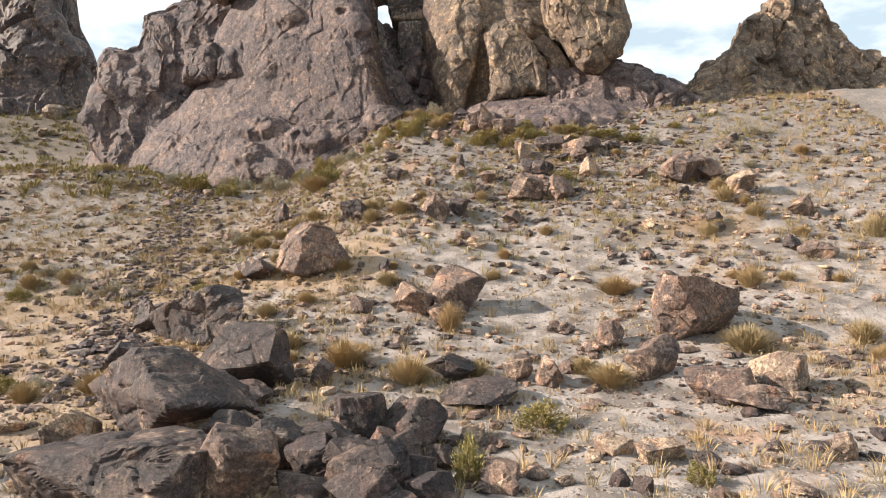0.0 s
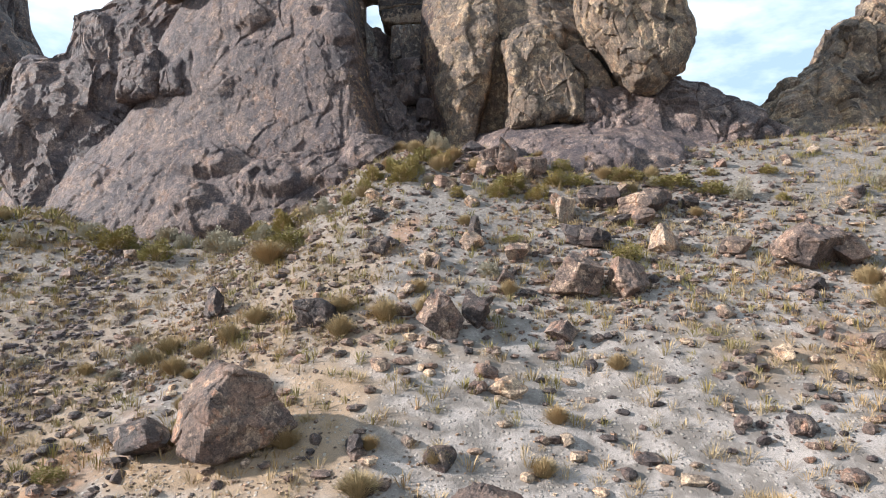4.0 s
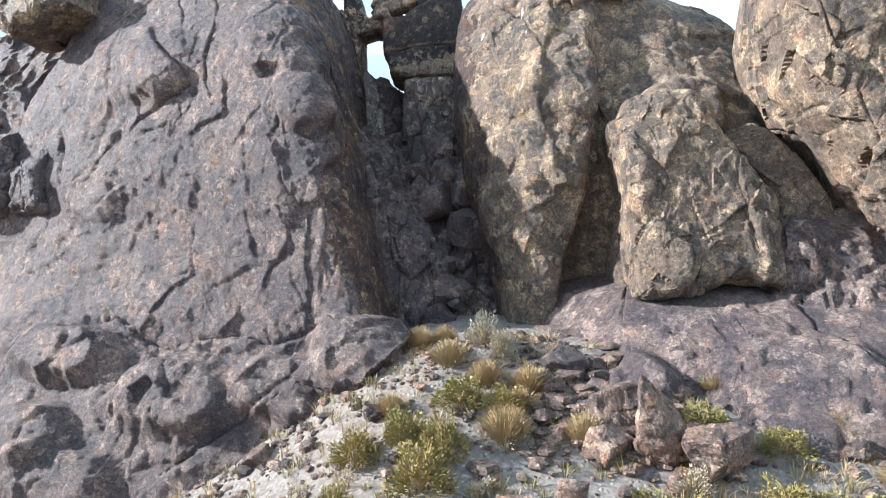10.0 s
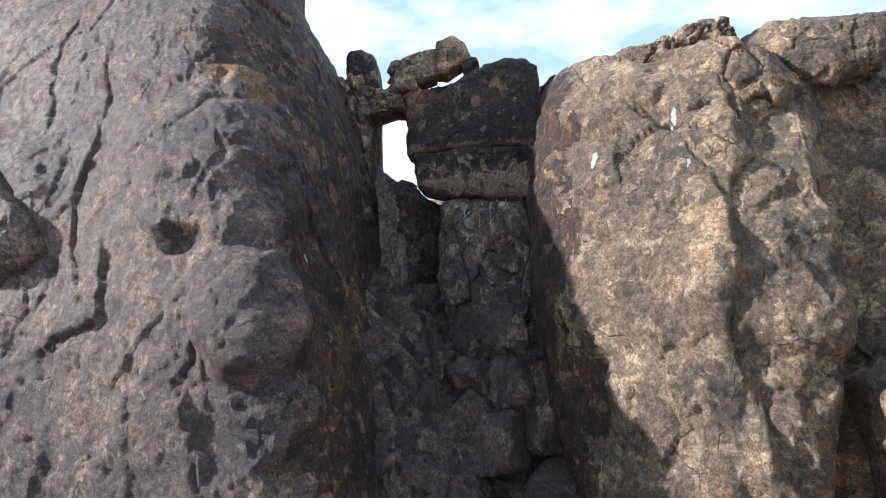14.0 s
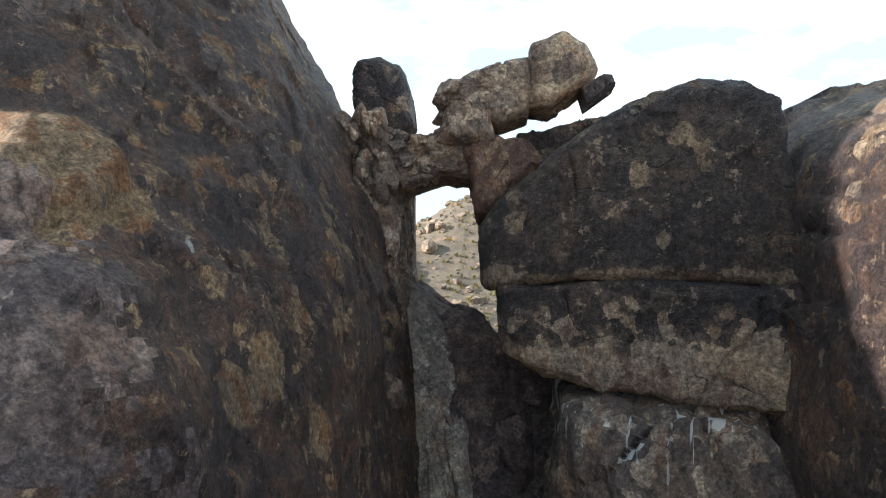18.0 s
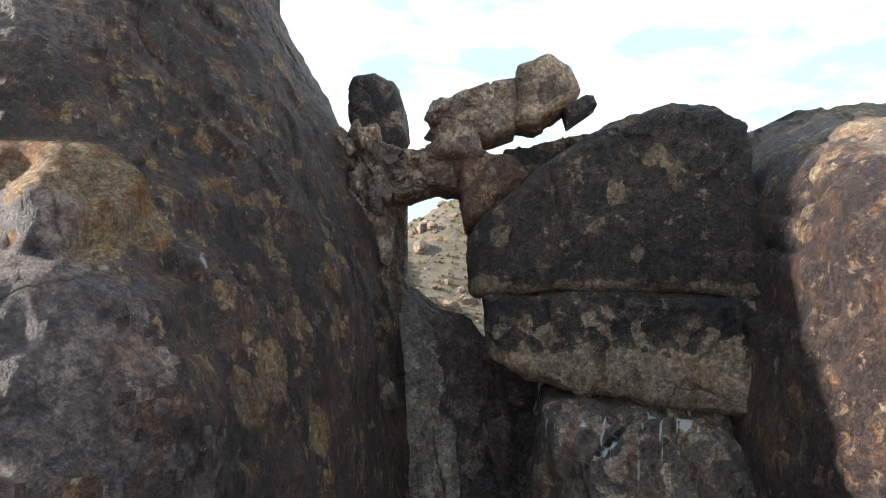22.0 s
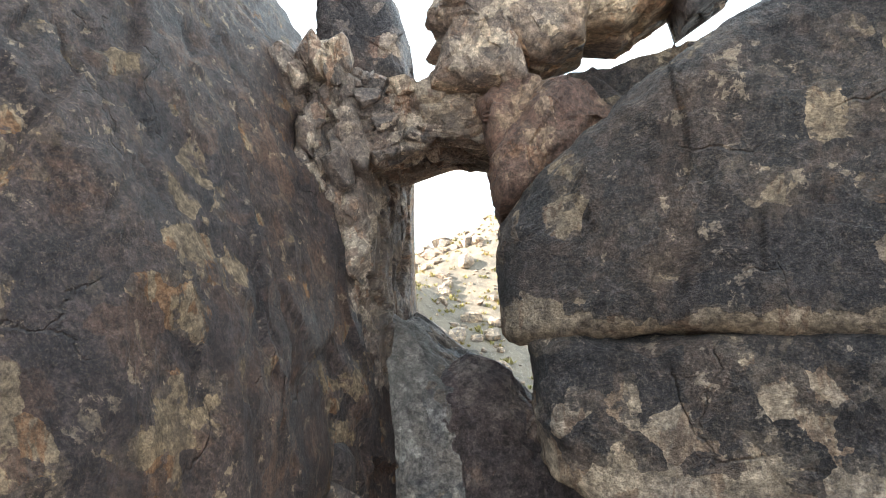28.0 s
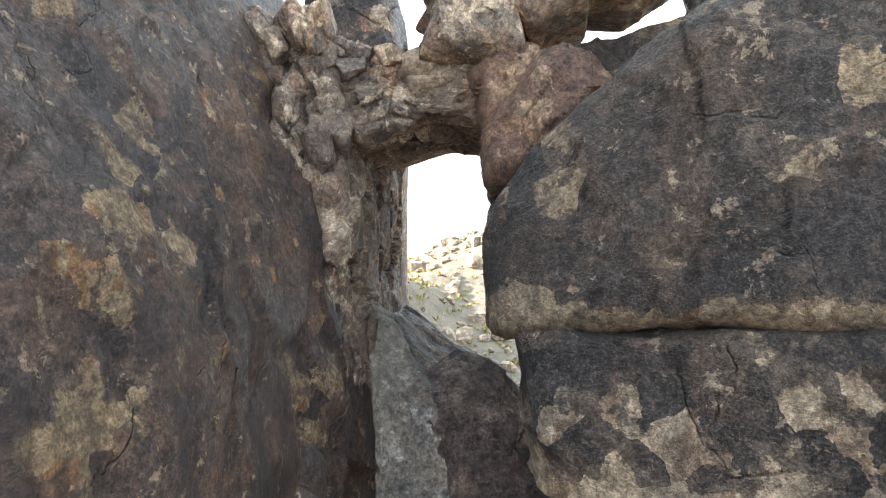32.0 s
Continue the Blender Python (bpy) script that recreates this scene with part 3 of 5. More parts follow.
# ---------------------------------------------------------------- lofted rock faces
def loft_grid(levels, cols, step, corner):
    """A rock face lofted through plan outlines, one for each height: points (rows, columns, 3) and the way along the face from its corner."""
    zs = np.array([z for z, _ in levels], float)
    plan = np.array([pts for _, pts in levels], float)
    k = plan.shape[1]
    z = np.arange(zs[0], zs[-1] + step / 2, step)
    # heights: straight from outline to outline, then eased
    ctrl = np.stack([[np.interp(z, zs, plan[:, i, a]) for a in (0, 1)] for i in range(k)]).transpose(2, 0, 1)
    w = max(1, int(0.7 / step))
    ker = np.hanning(2 * w + 3)[1:-1]
    ker /= ker.sum()
    ctrl = np.apply_along_axis(lambda c: np.convolve(np.pad(c, len(ker) // 2, "edge"), ker, "valid"), 0, ctrl)
    # along the face: a cubic through the outline's points
    t = np.linspace(0, k - 1, cols)
    i = np.clip(np.floor(t).astype(int), 0, k - 2)
    f = (t - i)[None, :, None]
    p0, p1, p2, p3 = ctrl[:, np.maximum(i - 1, 0)], ctrl[:, i], ctrl[:, i + 1], ctrl[:, np.minimum(i + 2, k - 1)]
    m1, m2 = 0.38 * (p2 - p0), 0.38 * (p3 - p1)
    xy = (2 * f ** 3 - 3 * f ** 2 + 1) * p1 + (f ** 3 - 2 * f ** 2 + f) * m1 + (3 * f ** 2 - 2 * f ** 3) * p2 + (f ** 3 - f ** 2) * m2
    # even spacing along each row
    seg = np.linalg.norm(np.diff(xy, axis=1), axis=2)
    run = np.concatenate((np.zeros((len(z), 1)), np.cumsum(seg, 1)), 1)
    at = int(round(corner / (k - 1) * (cols - 1)))
    u = run - run[:, at:at + 1]
    return np.concatenate((xy, np.broadcast_to(z[:, None, None], xy.shape[:2] + (1,))), 2), u


def near_line(u, z, line):
    """Distance of points on the face to a broken line, and the side of it on which they lie."""
    best, side = np.full(u.shape, 99.0), np.zeros(u.shape)
    for (ax, az), (bx, bz) in zip(line[:-1], line[1:]):
        dx, dz = bx - ax, bz - az
        s = np.clip(((u - ax) * dx + (z - az) * dz) / max(dx * dx + dz * dz, 1e-6), 0, 1)
        e = np.hypot(u - ax - s * dx, z - az - s * dz)
        side = np.where(e < best, np.sign((u - ax) * dz - (z - az) * dx), side)
        best = np.minimum(best, e)
    return best, side


def face_relief(p, u, z, cracks, bumps, seed, lump, fine, blocks):
    """Relief of a rock face: swells, slabs that stand out, open cracks, broken facets and grain."""
    wu = u + 0.2 * fbm(p * 0.9, 3, seed + 1) + 0.06 * fbm(p * 4.0, 2, seed + 2)
    wz = z + 0.2 * fbm(p * 0.9 + 40, 3, seed + 3) + 0.06 * fbm(p * 4.0 + 40, 2, seed + 4)
    d = lump * fbm(p / 2.4, 3, seed)
    for u0, z0, ru, rz, h in bumps:
        q = (np.abs((wu - u0) / ru) ** 2.4 + np.abs((wz - z0) / rz) ** 2.4) ** (1 / 2.4)
        grow = 1.3 if z0 < 15 and h > 0 else 0.85
        d = d + grow * h * (1 - smooth(0.35 if h < 0 else 0.6, 1.15, q))
    open_ = 0.35 + 0.65 * smooth(-0.35, 0.25, fbm(p * 1.1 + 90, 2, seed + 5))
    for depth, width, line in cracks:
        e, side = near_line(wu, wz, line)
        # an open joint, the slab on one side of it standing proud
        d = d - 0.9 * depth * open_ * np.exp(-e / (0.7 * width)) + 0.3 * depth * side * np.exp(-(e / 0.4) ** 1.5)
    # jointed blocks with flat broken faces, stronger in patches
    sway = np.stack([fbm(p * 1.1 + 31 * i, 3, seed + 20 + i) for i in range(3)], 1)
    for size, amount, tall, s in blocks:
        d1, d2, val, tilt = cells((p + 0.13 * size ** 0.7 * sway) * np.array((1, 1, tall)) / size, s)
        where = (0.4 + 0.6 * smooth(-0.1, 0.3, fbm(p / (size * 2.2) + 7, 2, s + 9))) * (1 + 1.4 * smooth(15.2, 13.6, z))
        d = d + where * amount * (0.7 * (val - 0.5) * smooth(0, 0.04, d2 - d1) + 1.1 * tilt)
    rid = 1 - np.abs(fbm(p / 0.5, 4, seed + 6, 0.62))
    return d + fine * 2.4 * (rid - 0.75) + 0.7 * fine * fbm(p / 0.15, 2, seed + 8)


def rock_face(name, mats, levels, cols, step, corner, cracks, bumps, seed, lump=0.2, fine=0.025, blocks=(), split=None, back=51.5):
    """A lofted face with its relief, closed by sides, a top and a back."""
    g, u = loft_grid(levels, cols, step, corner)
    rows = len(g)
    flat_p, flat_u = g.reshape(-1, 3), u.ravel()
    idx = np.arange(rows * cols).reshape(rows, cols)
    f = np.stack((idx[:-1, :-1], idx[:-1, 1:], idx[1:, 1:], idx[1:, :-1]), -1).reshape(-1, 4)
    n = normals(flat_p, f)
    v = flat_p + n * face_relief(flat_p, flat_u, flat_p[:, 2], cracks, bumps, seed, lump, fine, blocks)[:, None]
    v = np.pad(v.reshape(rows, cols, 3), ((0, 2), (1, 1), (0, 0)), "edge")
    for edge in (v[:, 0], v[:, -1], v[-2], v[-1]):
        edge[:, 1] = np.maximum(edge[:, 1], back)
    v[-1, :, 2] = v[0, :, 2].min()
    u = np.pad(u, ((0, 2), (1, 1)), "edge").ravel()
    idx = np.arange(v.shape[0] * v.shape[1]).reshape(v.shape[:2])
    f = np.stack((idx[:-1, :-1], idx[:-1, 1:], idx[1:, 1:], idx[1:, :-1]), -1).reshape(-1, 4)
    v = v.reshape(-1, 3)
    base = np.array((v[:, 0].mean(), v[:, 1].mean(), v[:, 2].min()))
    me = mesh_of(name, v - base, f, mats[0])
    if split:
        me.materials.append(mats[1])
        me.polygons.foreach_set("material_index", split(v[f[:, 0]], u[f[:, 0]]).astype(np.int32))
    return put(name, me, cliff, Vector(base) - cliff.location)


WEST_WALL = [
    (8.5, [(-26, 47), (-18, 41.4), (-9.5, 39.4), (-3.6, 39.4), (-2.4, 42), (-2.2, 50)]),
    (11, [(-26, 48), (-18, 42.6), (-9.5, 40.3), (-3.3, 40.1), (-2.3, 43), (-2.3, 50)]),
    (13, [(-25.5, 49), (-17.6, 43.7), (-9.4, 41.4), (-3.2, 40.6), (-2.5, 43.8), (-2.6, 50)]),
    (15, [(-23, 50), (-16.8, 44.9), (-9.3, 42.5), (-3.9, 41.6), (-3.1, 44.3), (-3.2, 50)]),
    (17, [(-17.6, 48.5), (-15.6, 45.2), (-9.2, 43.0), (-4.5, 42.1), (-3.75, 44.7), (-3.9, 50)]),
    (20.5, [(-16.4, 49), (-15.0, 45.8), (-9.2, 43.7), (-5.2, 42.8), (-4.6, 45.8), (-4.6, 50)]),
    (22.6, [(-15.4, 50), (-14.3, 46.6), (-9.5, 44.4), (-5.9, 43.9), (-5.0, 46.4), (-4.95, 50)]),
    (24.8, [(-15, 50.5), (-14, 47.4), (-10, 45.8), (-7.0, 45.3), (-5.85, 47.2), (-5.7, 50)]),
    (27, [(-15, 53), (-13.8, 48.5), (-10.5, 47.5), (-7.6, 46.6), (-7.0, 48.4), (-7.0, 50.5)]),
    (33, [(-14, 54), (-13, 50.5), (-11, 49.6), (-8.5, 48.2), (-8.1, 49.4), (-8.2, 51.5)]),
]
PILLAR_WALL = [
    (12, [(0.2, 49), (0.3, 44.2), (0.5, 42.9), (1.1, 42.9), (1.4, 44), (3.5, 43.6), (9, 43.4)]),
    (16, [(-0.5, 49), (-0.3, 44.2), (0.4, 42.7), (1.45, 42.6), (1.75, 43.9), (3.8, 43.7), (9, 43.4)]),
    (18, [(-1.0, 49), (-0.9, 44.5), (0.4, 42.75), (2.0, 42.5), (2.3, 43.5), (4.2, 42.5), (8.8, 43.4)]),
    (20, [(-1.25, 49.5), (-1.3, 44.9), (0.0, 43.0), (2.15, 42.6), (2.5, 43.6), (4.4, 42.7), (8.2, 43.7)]),
    (22, [(-1.3, 50), (-1.3, 45.4), (0.2, 43.7), (2.2, 43.3), (2.8, 44.1), (4.6, 43.7), (7.2, 44.5)]),
    (23.4, [(-1.2, 50), (-1.15, 46.2), (0.3, 44.6), (2.2, 44.3), (3.2, 44.8), (4.6, 44.9), (6.2, 45.6)]),
    (24.3, [(-1.1, 50), (-0.9, 47.4), (0.3, 45.8), (2.2, 45.2), (3.4, 45.4), (4.3, 46.2), (5, 47)]),
    (24.9, [(-0.9, 50.5), (-0.4, 49.5), (0.4, 48.5), (2.2, 48), (3.4, 48), (4.2, 48.5), (4.6, 49.5)]),
]
APRON = [
    (10, [(-0.6, 41.5), (0.8, 38.4), (2.9, 36.4), (6, 35.6), (10, 35.4), (13.5, 35.8), (16, 39)]),
    (12.3, [(0.2, 42), (1.6, 39.2), (3.3, 37.4), (6, 36.5), (9.6, 36.3), (12.8, 37), (14.6, 40)]),
    (13.6, [(0.8, 42.4), (2.1, 40), (3.8, 38.6), (6, 38.1), (9, 37.8), (12, 38.5), (13.8, 41)]),
    (14.7, [(1.2, 42.8), (2.6, 40.9), (4, 39.9), (6, 39.5), (8.8, 39.2), (11.2, 39.9), (12.6, 42)]),
    (15.4, [(1.6, 43.5), (3, 42.2), (4.2, 41.4), (6, 41.1), (8.5, 40.8), (10.6, 41.5), (11.8, 43)]),
    (15.7, [(2, 46), (3.2, 45), (4.4, 45), (6, 45), (8.5, 45), (10.4, 45), (11.4, 46)]),
]
WEST_CRACKS = [
    (0.06, 0.025, [(1.26, 24.65), (1.66, 24.43), (1.86, 24.2)]),
    (0.05, 0.02, [(2.15, 24.47), (2.45, 24.07), (2.73, 23.66)]),
    (0.1, 0.035, [(1.51, 23.3), (1.61, 23.21), (1.83, 22.99)]),
    (0.1, 0.04, [(4.64, 25.24), (5.09, 24.25), (5.44, 23.17), (6.24, 22.67)]),
    (0.08, 0.03, [(4.75, 24.47), (4.94, 23.53), (5.56, 22.31)]),
    (0.08, 0.03, [(3.51, 24.25), (3.76, 23.57), (3.92, 22.85)]),
    (0.08, 0.03, [(4.65, 24.92), (4.94, 23.84), (5.65, 22.94)]),
    (0.07, 0.025, [(4.05, 25.19), (4.42, 24.34), (4.81, 23.53), (5.39, 22.45)]),
    (0.06, 0.02, [(2.42, 24.07), (2.61, 23.84), (2.86, 23.66)]),
    (0.16, 0.05, [(-4.33, 22.56), (-3.78, 21.48), (-3.62, 20.88), (-4.53, 20.4), (-5.54, 19.74)]),
    (0.08, 0.035, [(-4.14, 22.38), (-3.61, 22.86), (-2.12, 23.1), (-1.15, 23.58)]),
    (0.1, 0.04, [(-2.5, 22.62), (-2.94, 21.72), (-3.1, 21), (-3.01, 20.7)]),
    (0.12, 0.05, [(-2.38, 20.64), (-2.45, 19.98), (-3.41, 19.56)]),
    (0.06, 0.03, [(-0.32, 23.28), (-1.06, 22.68), (-1.7, 22.38)]),
    (0.12, 0.045, [(-0.99, 19.44), (-0.84, 20.1), (-0.34, 20.58), (0.41, 20.88)]),
    (0.08, 0.04, [(-1, 20.28), (-1.03, 19.56)]),
    (0.05, 0.03, [(-2.04, 19.44), (-2.02, 18.48), (-2.25, 17.46), (-2.33, 16.26)]),
    (0.06, 0.03, [(-1.94, 24.24), (-2.18, 23.28)]),
    (0.06, 0.03, [(-2.98, 25.02), (-3.48, 23.22)]),
    (0.12, 0.05, [(-8.47, 19.5), (-8.56, 18.36), (-7.77, 17.04)]),
    (0.08, 0.04, [(-6.2, 19.92), (-6.52, 19.14), (-7.26, 18.3)]),
    (0.1, 0.05, [(-1.11, 16.74), (-1.42, 16.14), (-2.09, 15.42)]),
    (0.1, 0.05, [(-0.65, 16.74), (-0.73, 16.02), (-1.27, 14.76)]),
    (0.08, 0.05, [(-0.02, 17.76), (-0.19, 16.44), (-0.72, 15.3)]),
    (0.2, 0.07, [(-10.14, 13.5), (-7.9, 14.22), (-6.66, 14.34), (-5.81, 13.86), (-5.01, 13.8), (-3.43, 14.04), (-2.18, 13.98), (-0.86, 14.46)]),
    (0.2, 0.07, [(-4.55, 10.98), (-3.3, 11.94), (-2.04, 12.84), (-1.09, 13.5)]),
    (0.15, 0.06, [(-6.5, 12.54), (-6.26, 13.2), (-5.01, 13.62), (-4.72, 12.66), (-3.91, 12.42)]),
    (0.09, 0.03, [(0.77, 25.2), (0.93, 25.02), (1.49, 24.66), (2.04, 24.18)]),
    (0.06, 0.03, [(-0.24, 23.46), (0.07, 23.4), (0.21, 23.28), (0.75, 23.34)]),
    (0.1, 0.04, [(1.57, 25.98), (1.97, 25.62)]),
    (0.05, 0.03, [(1.8, 23.22), (2.02, 22.92)]),
]
WEST_SLABS = [
    (0.33, 23.64, 0.39, 0.33, 0.14),
    (-0.28, 21.96, 1.62, 1.38, 0.3),
    (-0.21, 20.04, 0.80, 0.78, 0.42),
    (-1.01, 21.06, 0.38, 0.21, -0.28),
    (-5.9, 21.36, 2.08, 1.17, 0.25),
    (-7.29, 18.48, 1.21, 1.68, 0.25),
    (-4.99, 18.42, 1.32, 1.65, 0.18),
    (-8.14, 13.5, 1.83, 0.72, 0.4),
    (-4.72, 12.66, 1.68, 0.90, 0.35),
    (-0.22, 13.62, 1.02, 1.05, 0.75),
    (-2.03, 12.96, 1.25, 0.75, 0.4),
    (-8.33, 11.64, 1.11, 0.72, 0.4),
    (-7.15, 10.74, 1.50, 0.69, 0.3),
    (-1.08, 11.94, 1.16, 0.72, 0.3),
    (-1.67, 18.3, 0.75, 1.68, 0.15),
    (-5.06, 21.78, 1.93, 1.32, 0.3),
]
PILLAR_CRACKS = [
    (0.09, 0.03, [(-3.68, 23.34), (-1.29, 23.22), (-0.65, 23.34), (-0.39, 23.52), (0.36, 23.64)]),
    (0.06, 0.025, [(-1.37, 24.18), (-0.68, 23.34)]),
    (0.1, 0.035, [(1.16, 24.78), (1.13, 24.24), (0.94, 23.76), (1.37, 23.64)]),
    (0.1, 0.03, [(0.12, 22.86), (0.37, 22.56), (0.72, 22.56), (1.15, 22.68)]),
    (0.08, 0.03, [(0.37, 22.56), (0.63, 22.02), (0.97, 21.54), (1.08, 21.18)]),
    (0.05, 0.025, [(-0.4, 22.38), (0.08, 21.84)]),
    (0.1, 0.035, [(-0.76, 20.94), (-0.28, 21.24)]),
    (0.08, 0.03, [(-2.53, 23.64), (-0.65, 23.46), (0.04, 22.86), (0.4, 22.5), (1.35, 22.26)]),
    (0.15, 0.05, [(0.75, 24.12), (0.95, 23.16), (1.36, 22.44), (0.96, 21.9), (1.01, 21.3), (1.08, 20.34), (1.03, 19.5)]),
    (0.1, 0.035, [(-0.76, 21), (-0.28, 21.3), (-0.62, 21.72)]),
    (0.05, 0.025, [(-0.64, 22.5), (0, 21.72), (0.5, 21.3)]),
    (0.06, 0.03, [(0.43, 20.34), (0.63, 20.88), (1.03, 20.94)]),
    (0.06, 0.04, [(-0.62, 19.2), (0.33, 19.32), (1.01, 19.38), (1.23, 19.08)]),
    (0.12, 0.04, [(1.11, 19.08), (1.04, 18.3), (1.41, 17.7), (0.69, 17.34)]),
    (0.1, 0.04, [(5.24, 20.1), (5.79, 19.38)]),
    (0.06, 0.03, [(3.5, 17.7), (4.7, 17.88), (5.77, 18.18)]),
    (0.08, 0.03, [(-4.02, 22.74), (-2.84, 22.8)]),
]
PILLAR_SLABS = [
    (1.7, 20.64, 1.36, 1.11, 0.22),
    (1.24, 18.3, 0.55, 0.84, 0.3),
    (-0.87, 23.58, 1.23, 0.87, 0.25),
    (0.84, 23.16, 0.57, 1.02, 0.22),
    (-0.04, 18.6, 1.03, 0.99, 0.22),
    (0.78, 20.76, 0.34, 0.57, 0.1),
    (-0.39, 17.1, 1.42, 1.02, 0.2),
    (5.61, 19.8, 1.17, 0.99, 0.5),
]
APRON_CRACKS = [
    (0.1, 0.05, [(0.17, 14.98), (0.43, 14.26), (0.66, 13.72)]),
    (0.12, 0.06, [(-2.91, 13.3), (-2.98, 12.34)]),
    (0.06, 0.04, [(-1.84, 14.62), (-1.34, 13.84)]),
    (0.12, 0.06, [(3.63, 13.84), (3.65, 12.7)]),
    (0.1, 0.05, [(0.77, 13.72), (0.63, 12.7)]),
]
APRON_SLABS = [
    (-4.85, 13.06, 1.02, 0.63, 0.5),
    (-3.52, 13.24, 0.58, 0.69, 0.4),
    (-6.32, 13.78, 0.90, 0.42, 0.3),
    (-0.46, 13.42, 1.67, 0.90, 0.25),
    (2.72, 13.54, 1.12, 0.87, 0.2),
    (1.13, 13.12, 0.53, 0.63, 0.3),
]


def west_split(p, u):
    return u + 1.5 * fbm(p * 0.9, 5, 301, 0.65) > 0.2


def pillar_split(p, u):
    return u + 1.2 * fbm(p * 0.9, 5, 302, 0.65) < -1.2


rock_face("west_wall", (ROCK_GREY, ROCK_WALL), WEST_WALL, 660, 0.05, 3, WEST_CRACKS, WEST_SLABS, 201, 0.2, 0.03, ((2.8, 0.1, 0.5, 211), (1.0, 0.045, 0.6, 212), (0.34, 0.024, 0.7, 213)), west_split)
rock_face("pillar_wall", (ROCK_TAN, ROCK_WALL), PILLAR_WALL, 440, 0.045, 2, PILLAR_CRACKS, PILLAR_SLABS, 221, 0.14, 0.022, ((1.9, 0.12, 0.6, 231), (0.75, 0.055, 0.8, 232), (0.3, 0.022, 0.8, 233)), pillar_split)
rock_face("apron", (ROCK_GREY,), APRON, 330, 0.06, 3, APRON_CRACKS, APRON_SLABS, 241, 0.2, 0.025, ((2.2, 0.09, 1.0, 251), (0.8, 0.035, 1.0, 252)), None, 46.5)


mass("shoulder", ROCK_GREY, [(-13, 23.5), (-12.5, 14), (-14, 10), (-22, 10), (-25, 15), (-24, 20.3), (-21.6, 20.6), (-21.2, 23), (-19.3, 24.4), (-15, 25)],
     46.5, 52, (0.1, 0.3), 5, 72, 2, lump=0.5, lump_size=2.5, step=0.35, block=2.4, groove=0.1, facet=0.2)
mass("flank_rib", ROCK_GREY, [(-5.3, 20.4), (-4.75, 20.2), (-4.2, 19.7), (-3.4, 18.8), (-2.5, 17.6), (-1.7, 16.2), (-0.9, 14.2), (-0.6, 12), (-6, 12), (-6, 22)],
     43.7, 49.2, (0.3, 0.36), 6, 76, 24, lump=0.25, lump_size=1.4, step=0.3, block=0.9, stretch=(1.3, 1, 0.5), groove=0.08, fine=0.03, facet=0.3)
mass("gully_wall", ROCK_GREY, [(-5.6, 20.6), (-3.6, 20.2), (-1.5, 20.4), (1.2, 20.6), (1.6, 11), (-4, 10), (-6, 12)],
     44.9, 51, (0, 0.56), 8, 76, 5, lump=0.35, lump_size=1.5, step=0.5, block=1.1, stretch=(1, 1, 0.55), groove=0.16, facet=0.34)
mass("hole_slab", ROCK_PALE, [(-4.95, 23.0), (-4.68, 22.85), (-4.5, 22.68), (-4.2, 22.5), (-4.05, 21.5), (-3.95, 19), (-3.95, 17), (-4.7, 17), (-4.75, 21.5)],
     49.1, 51, (0.0, 0.15), 8, 64, 6, lump=0.06, lump_size=0.7, step=0.08, block=0.6, stretch=(1, 1, 0.3), groove=0.06, fine=0.02, facet=0.15)
mass("gully_shelf", ROCK_GREY, [(-4.4, 22.6), (-4.05, 22.42), (-3.77, 22.2), (-3.36, 22.02), (-2.7, 21.7), (-2.3, 20), (-2.3, 17), (-4.5, 17)],
     48.95, 51, (0, 0.2), 7, 64, 67, lump=0.1, lump_size=0.8, step=0.12, block=0.7, stretch=(1, 1, 0.4), groove=0.07, fine=0.025, facet=0.25)
mass("jamb", ROCK_BROWN, [(-6.2, 25.1), (-5.2, 24.9), (-4.95, 24.7), (-4.95, 23.9), (-4.93, 23.2), (-4.85, 22.4), (-5.2, 21.2), (-6.4, 21.5)],
     49.0, 51.4, (0.05, 0.12), 8, 56, 7, lump=0.05, lump_size=0.6, step=0.06, block=0.36, stretch=(1, 1, 0.4), groove=0.03, fine=0.01, facet=0.3)
mass("lintel", ROCK_BROWN, [(-5.6, 24.95), (-4.65, 24.68), (-4.0, 24.85), (-3.7, 24.5), (-4.08, 24.16), (-4.26, 24.2), (-4.45, 24.21), (-4.62, 24.16), (-4.85, 24.08), (-5.5, 23.9)],
     49.15, 50.6, (0, 0.1), 9, 48, 8, lump=0.03, lump_size=0.5, step=0.05, block=0.34, stretch=(1, 1, 0.7), groove=0.03, fine=0.008, facet=0.3)


def fractured(n, seed, xs, zs, y0, mat, tall=1.6, lo=0.1, hi=0.26):
    """Angular joint blocks, packed together and standing a little proud of the broken rock face behind them."""
    r = np.random.default_rng(seed)
    shapes = [stone_shape(6, seed * 10 + k, 6, (1.15, 1.0, tall), 60.0) for k in range(6)]
    made = []
    for v, f in shapes:
        made.append(mesh_of("joint_block", v, f, mat, True))
    for k in range(n):
        s = r.uniform(lo, hi)
        x, z = r.uniform(*xs), r.uniform(*zs)
        ob = put("joint_block", made[k % 6], cliff, Vector((x, y0 + r.uniform(-0.05, 0.12), z)) - cliff.location)
        ob.rotation_euler = (r.uniform(-0.25, 0.25), r.uniform(-0.3, 0.1), r.uniform(-0.5, 0.5))
        ob.scale = (s, s * 1.3, s)


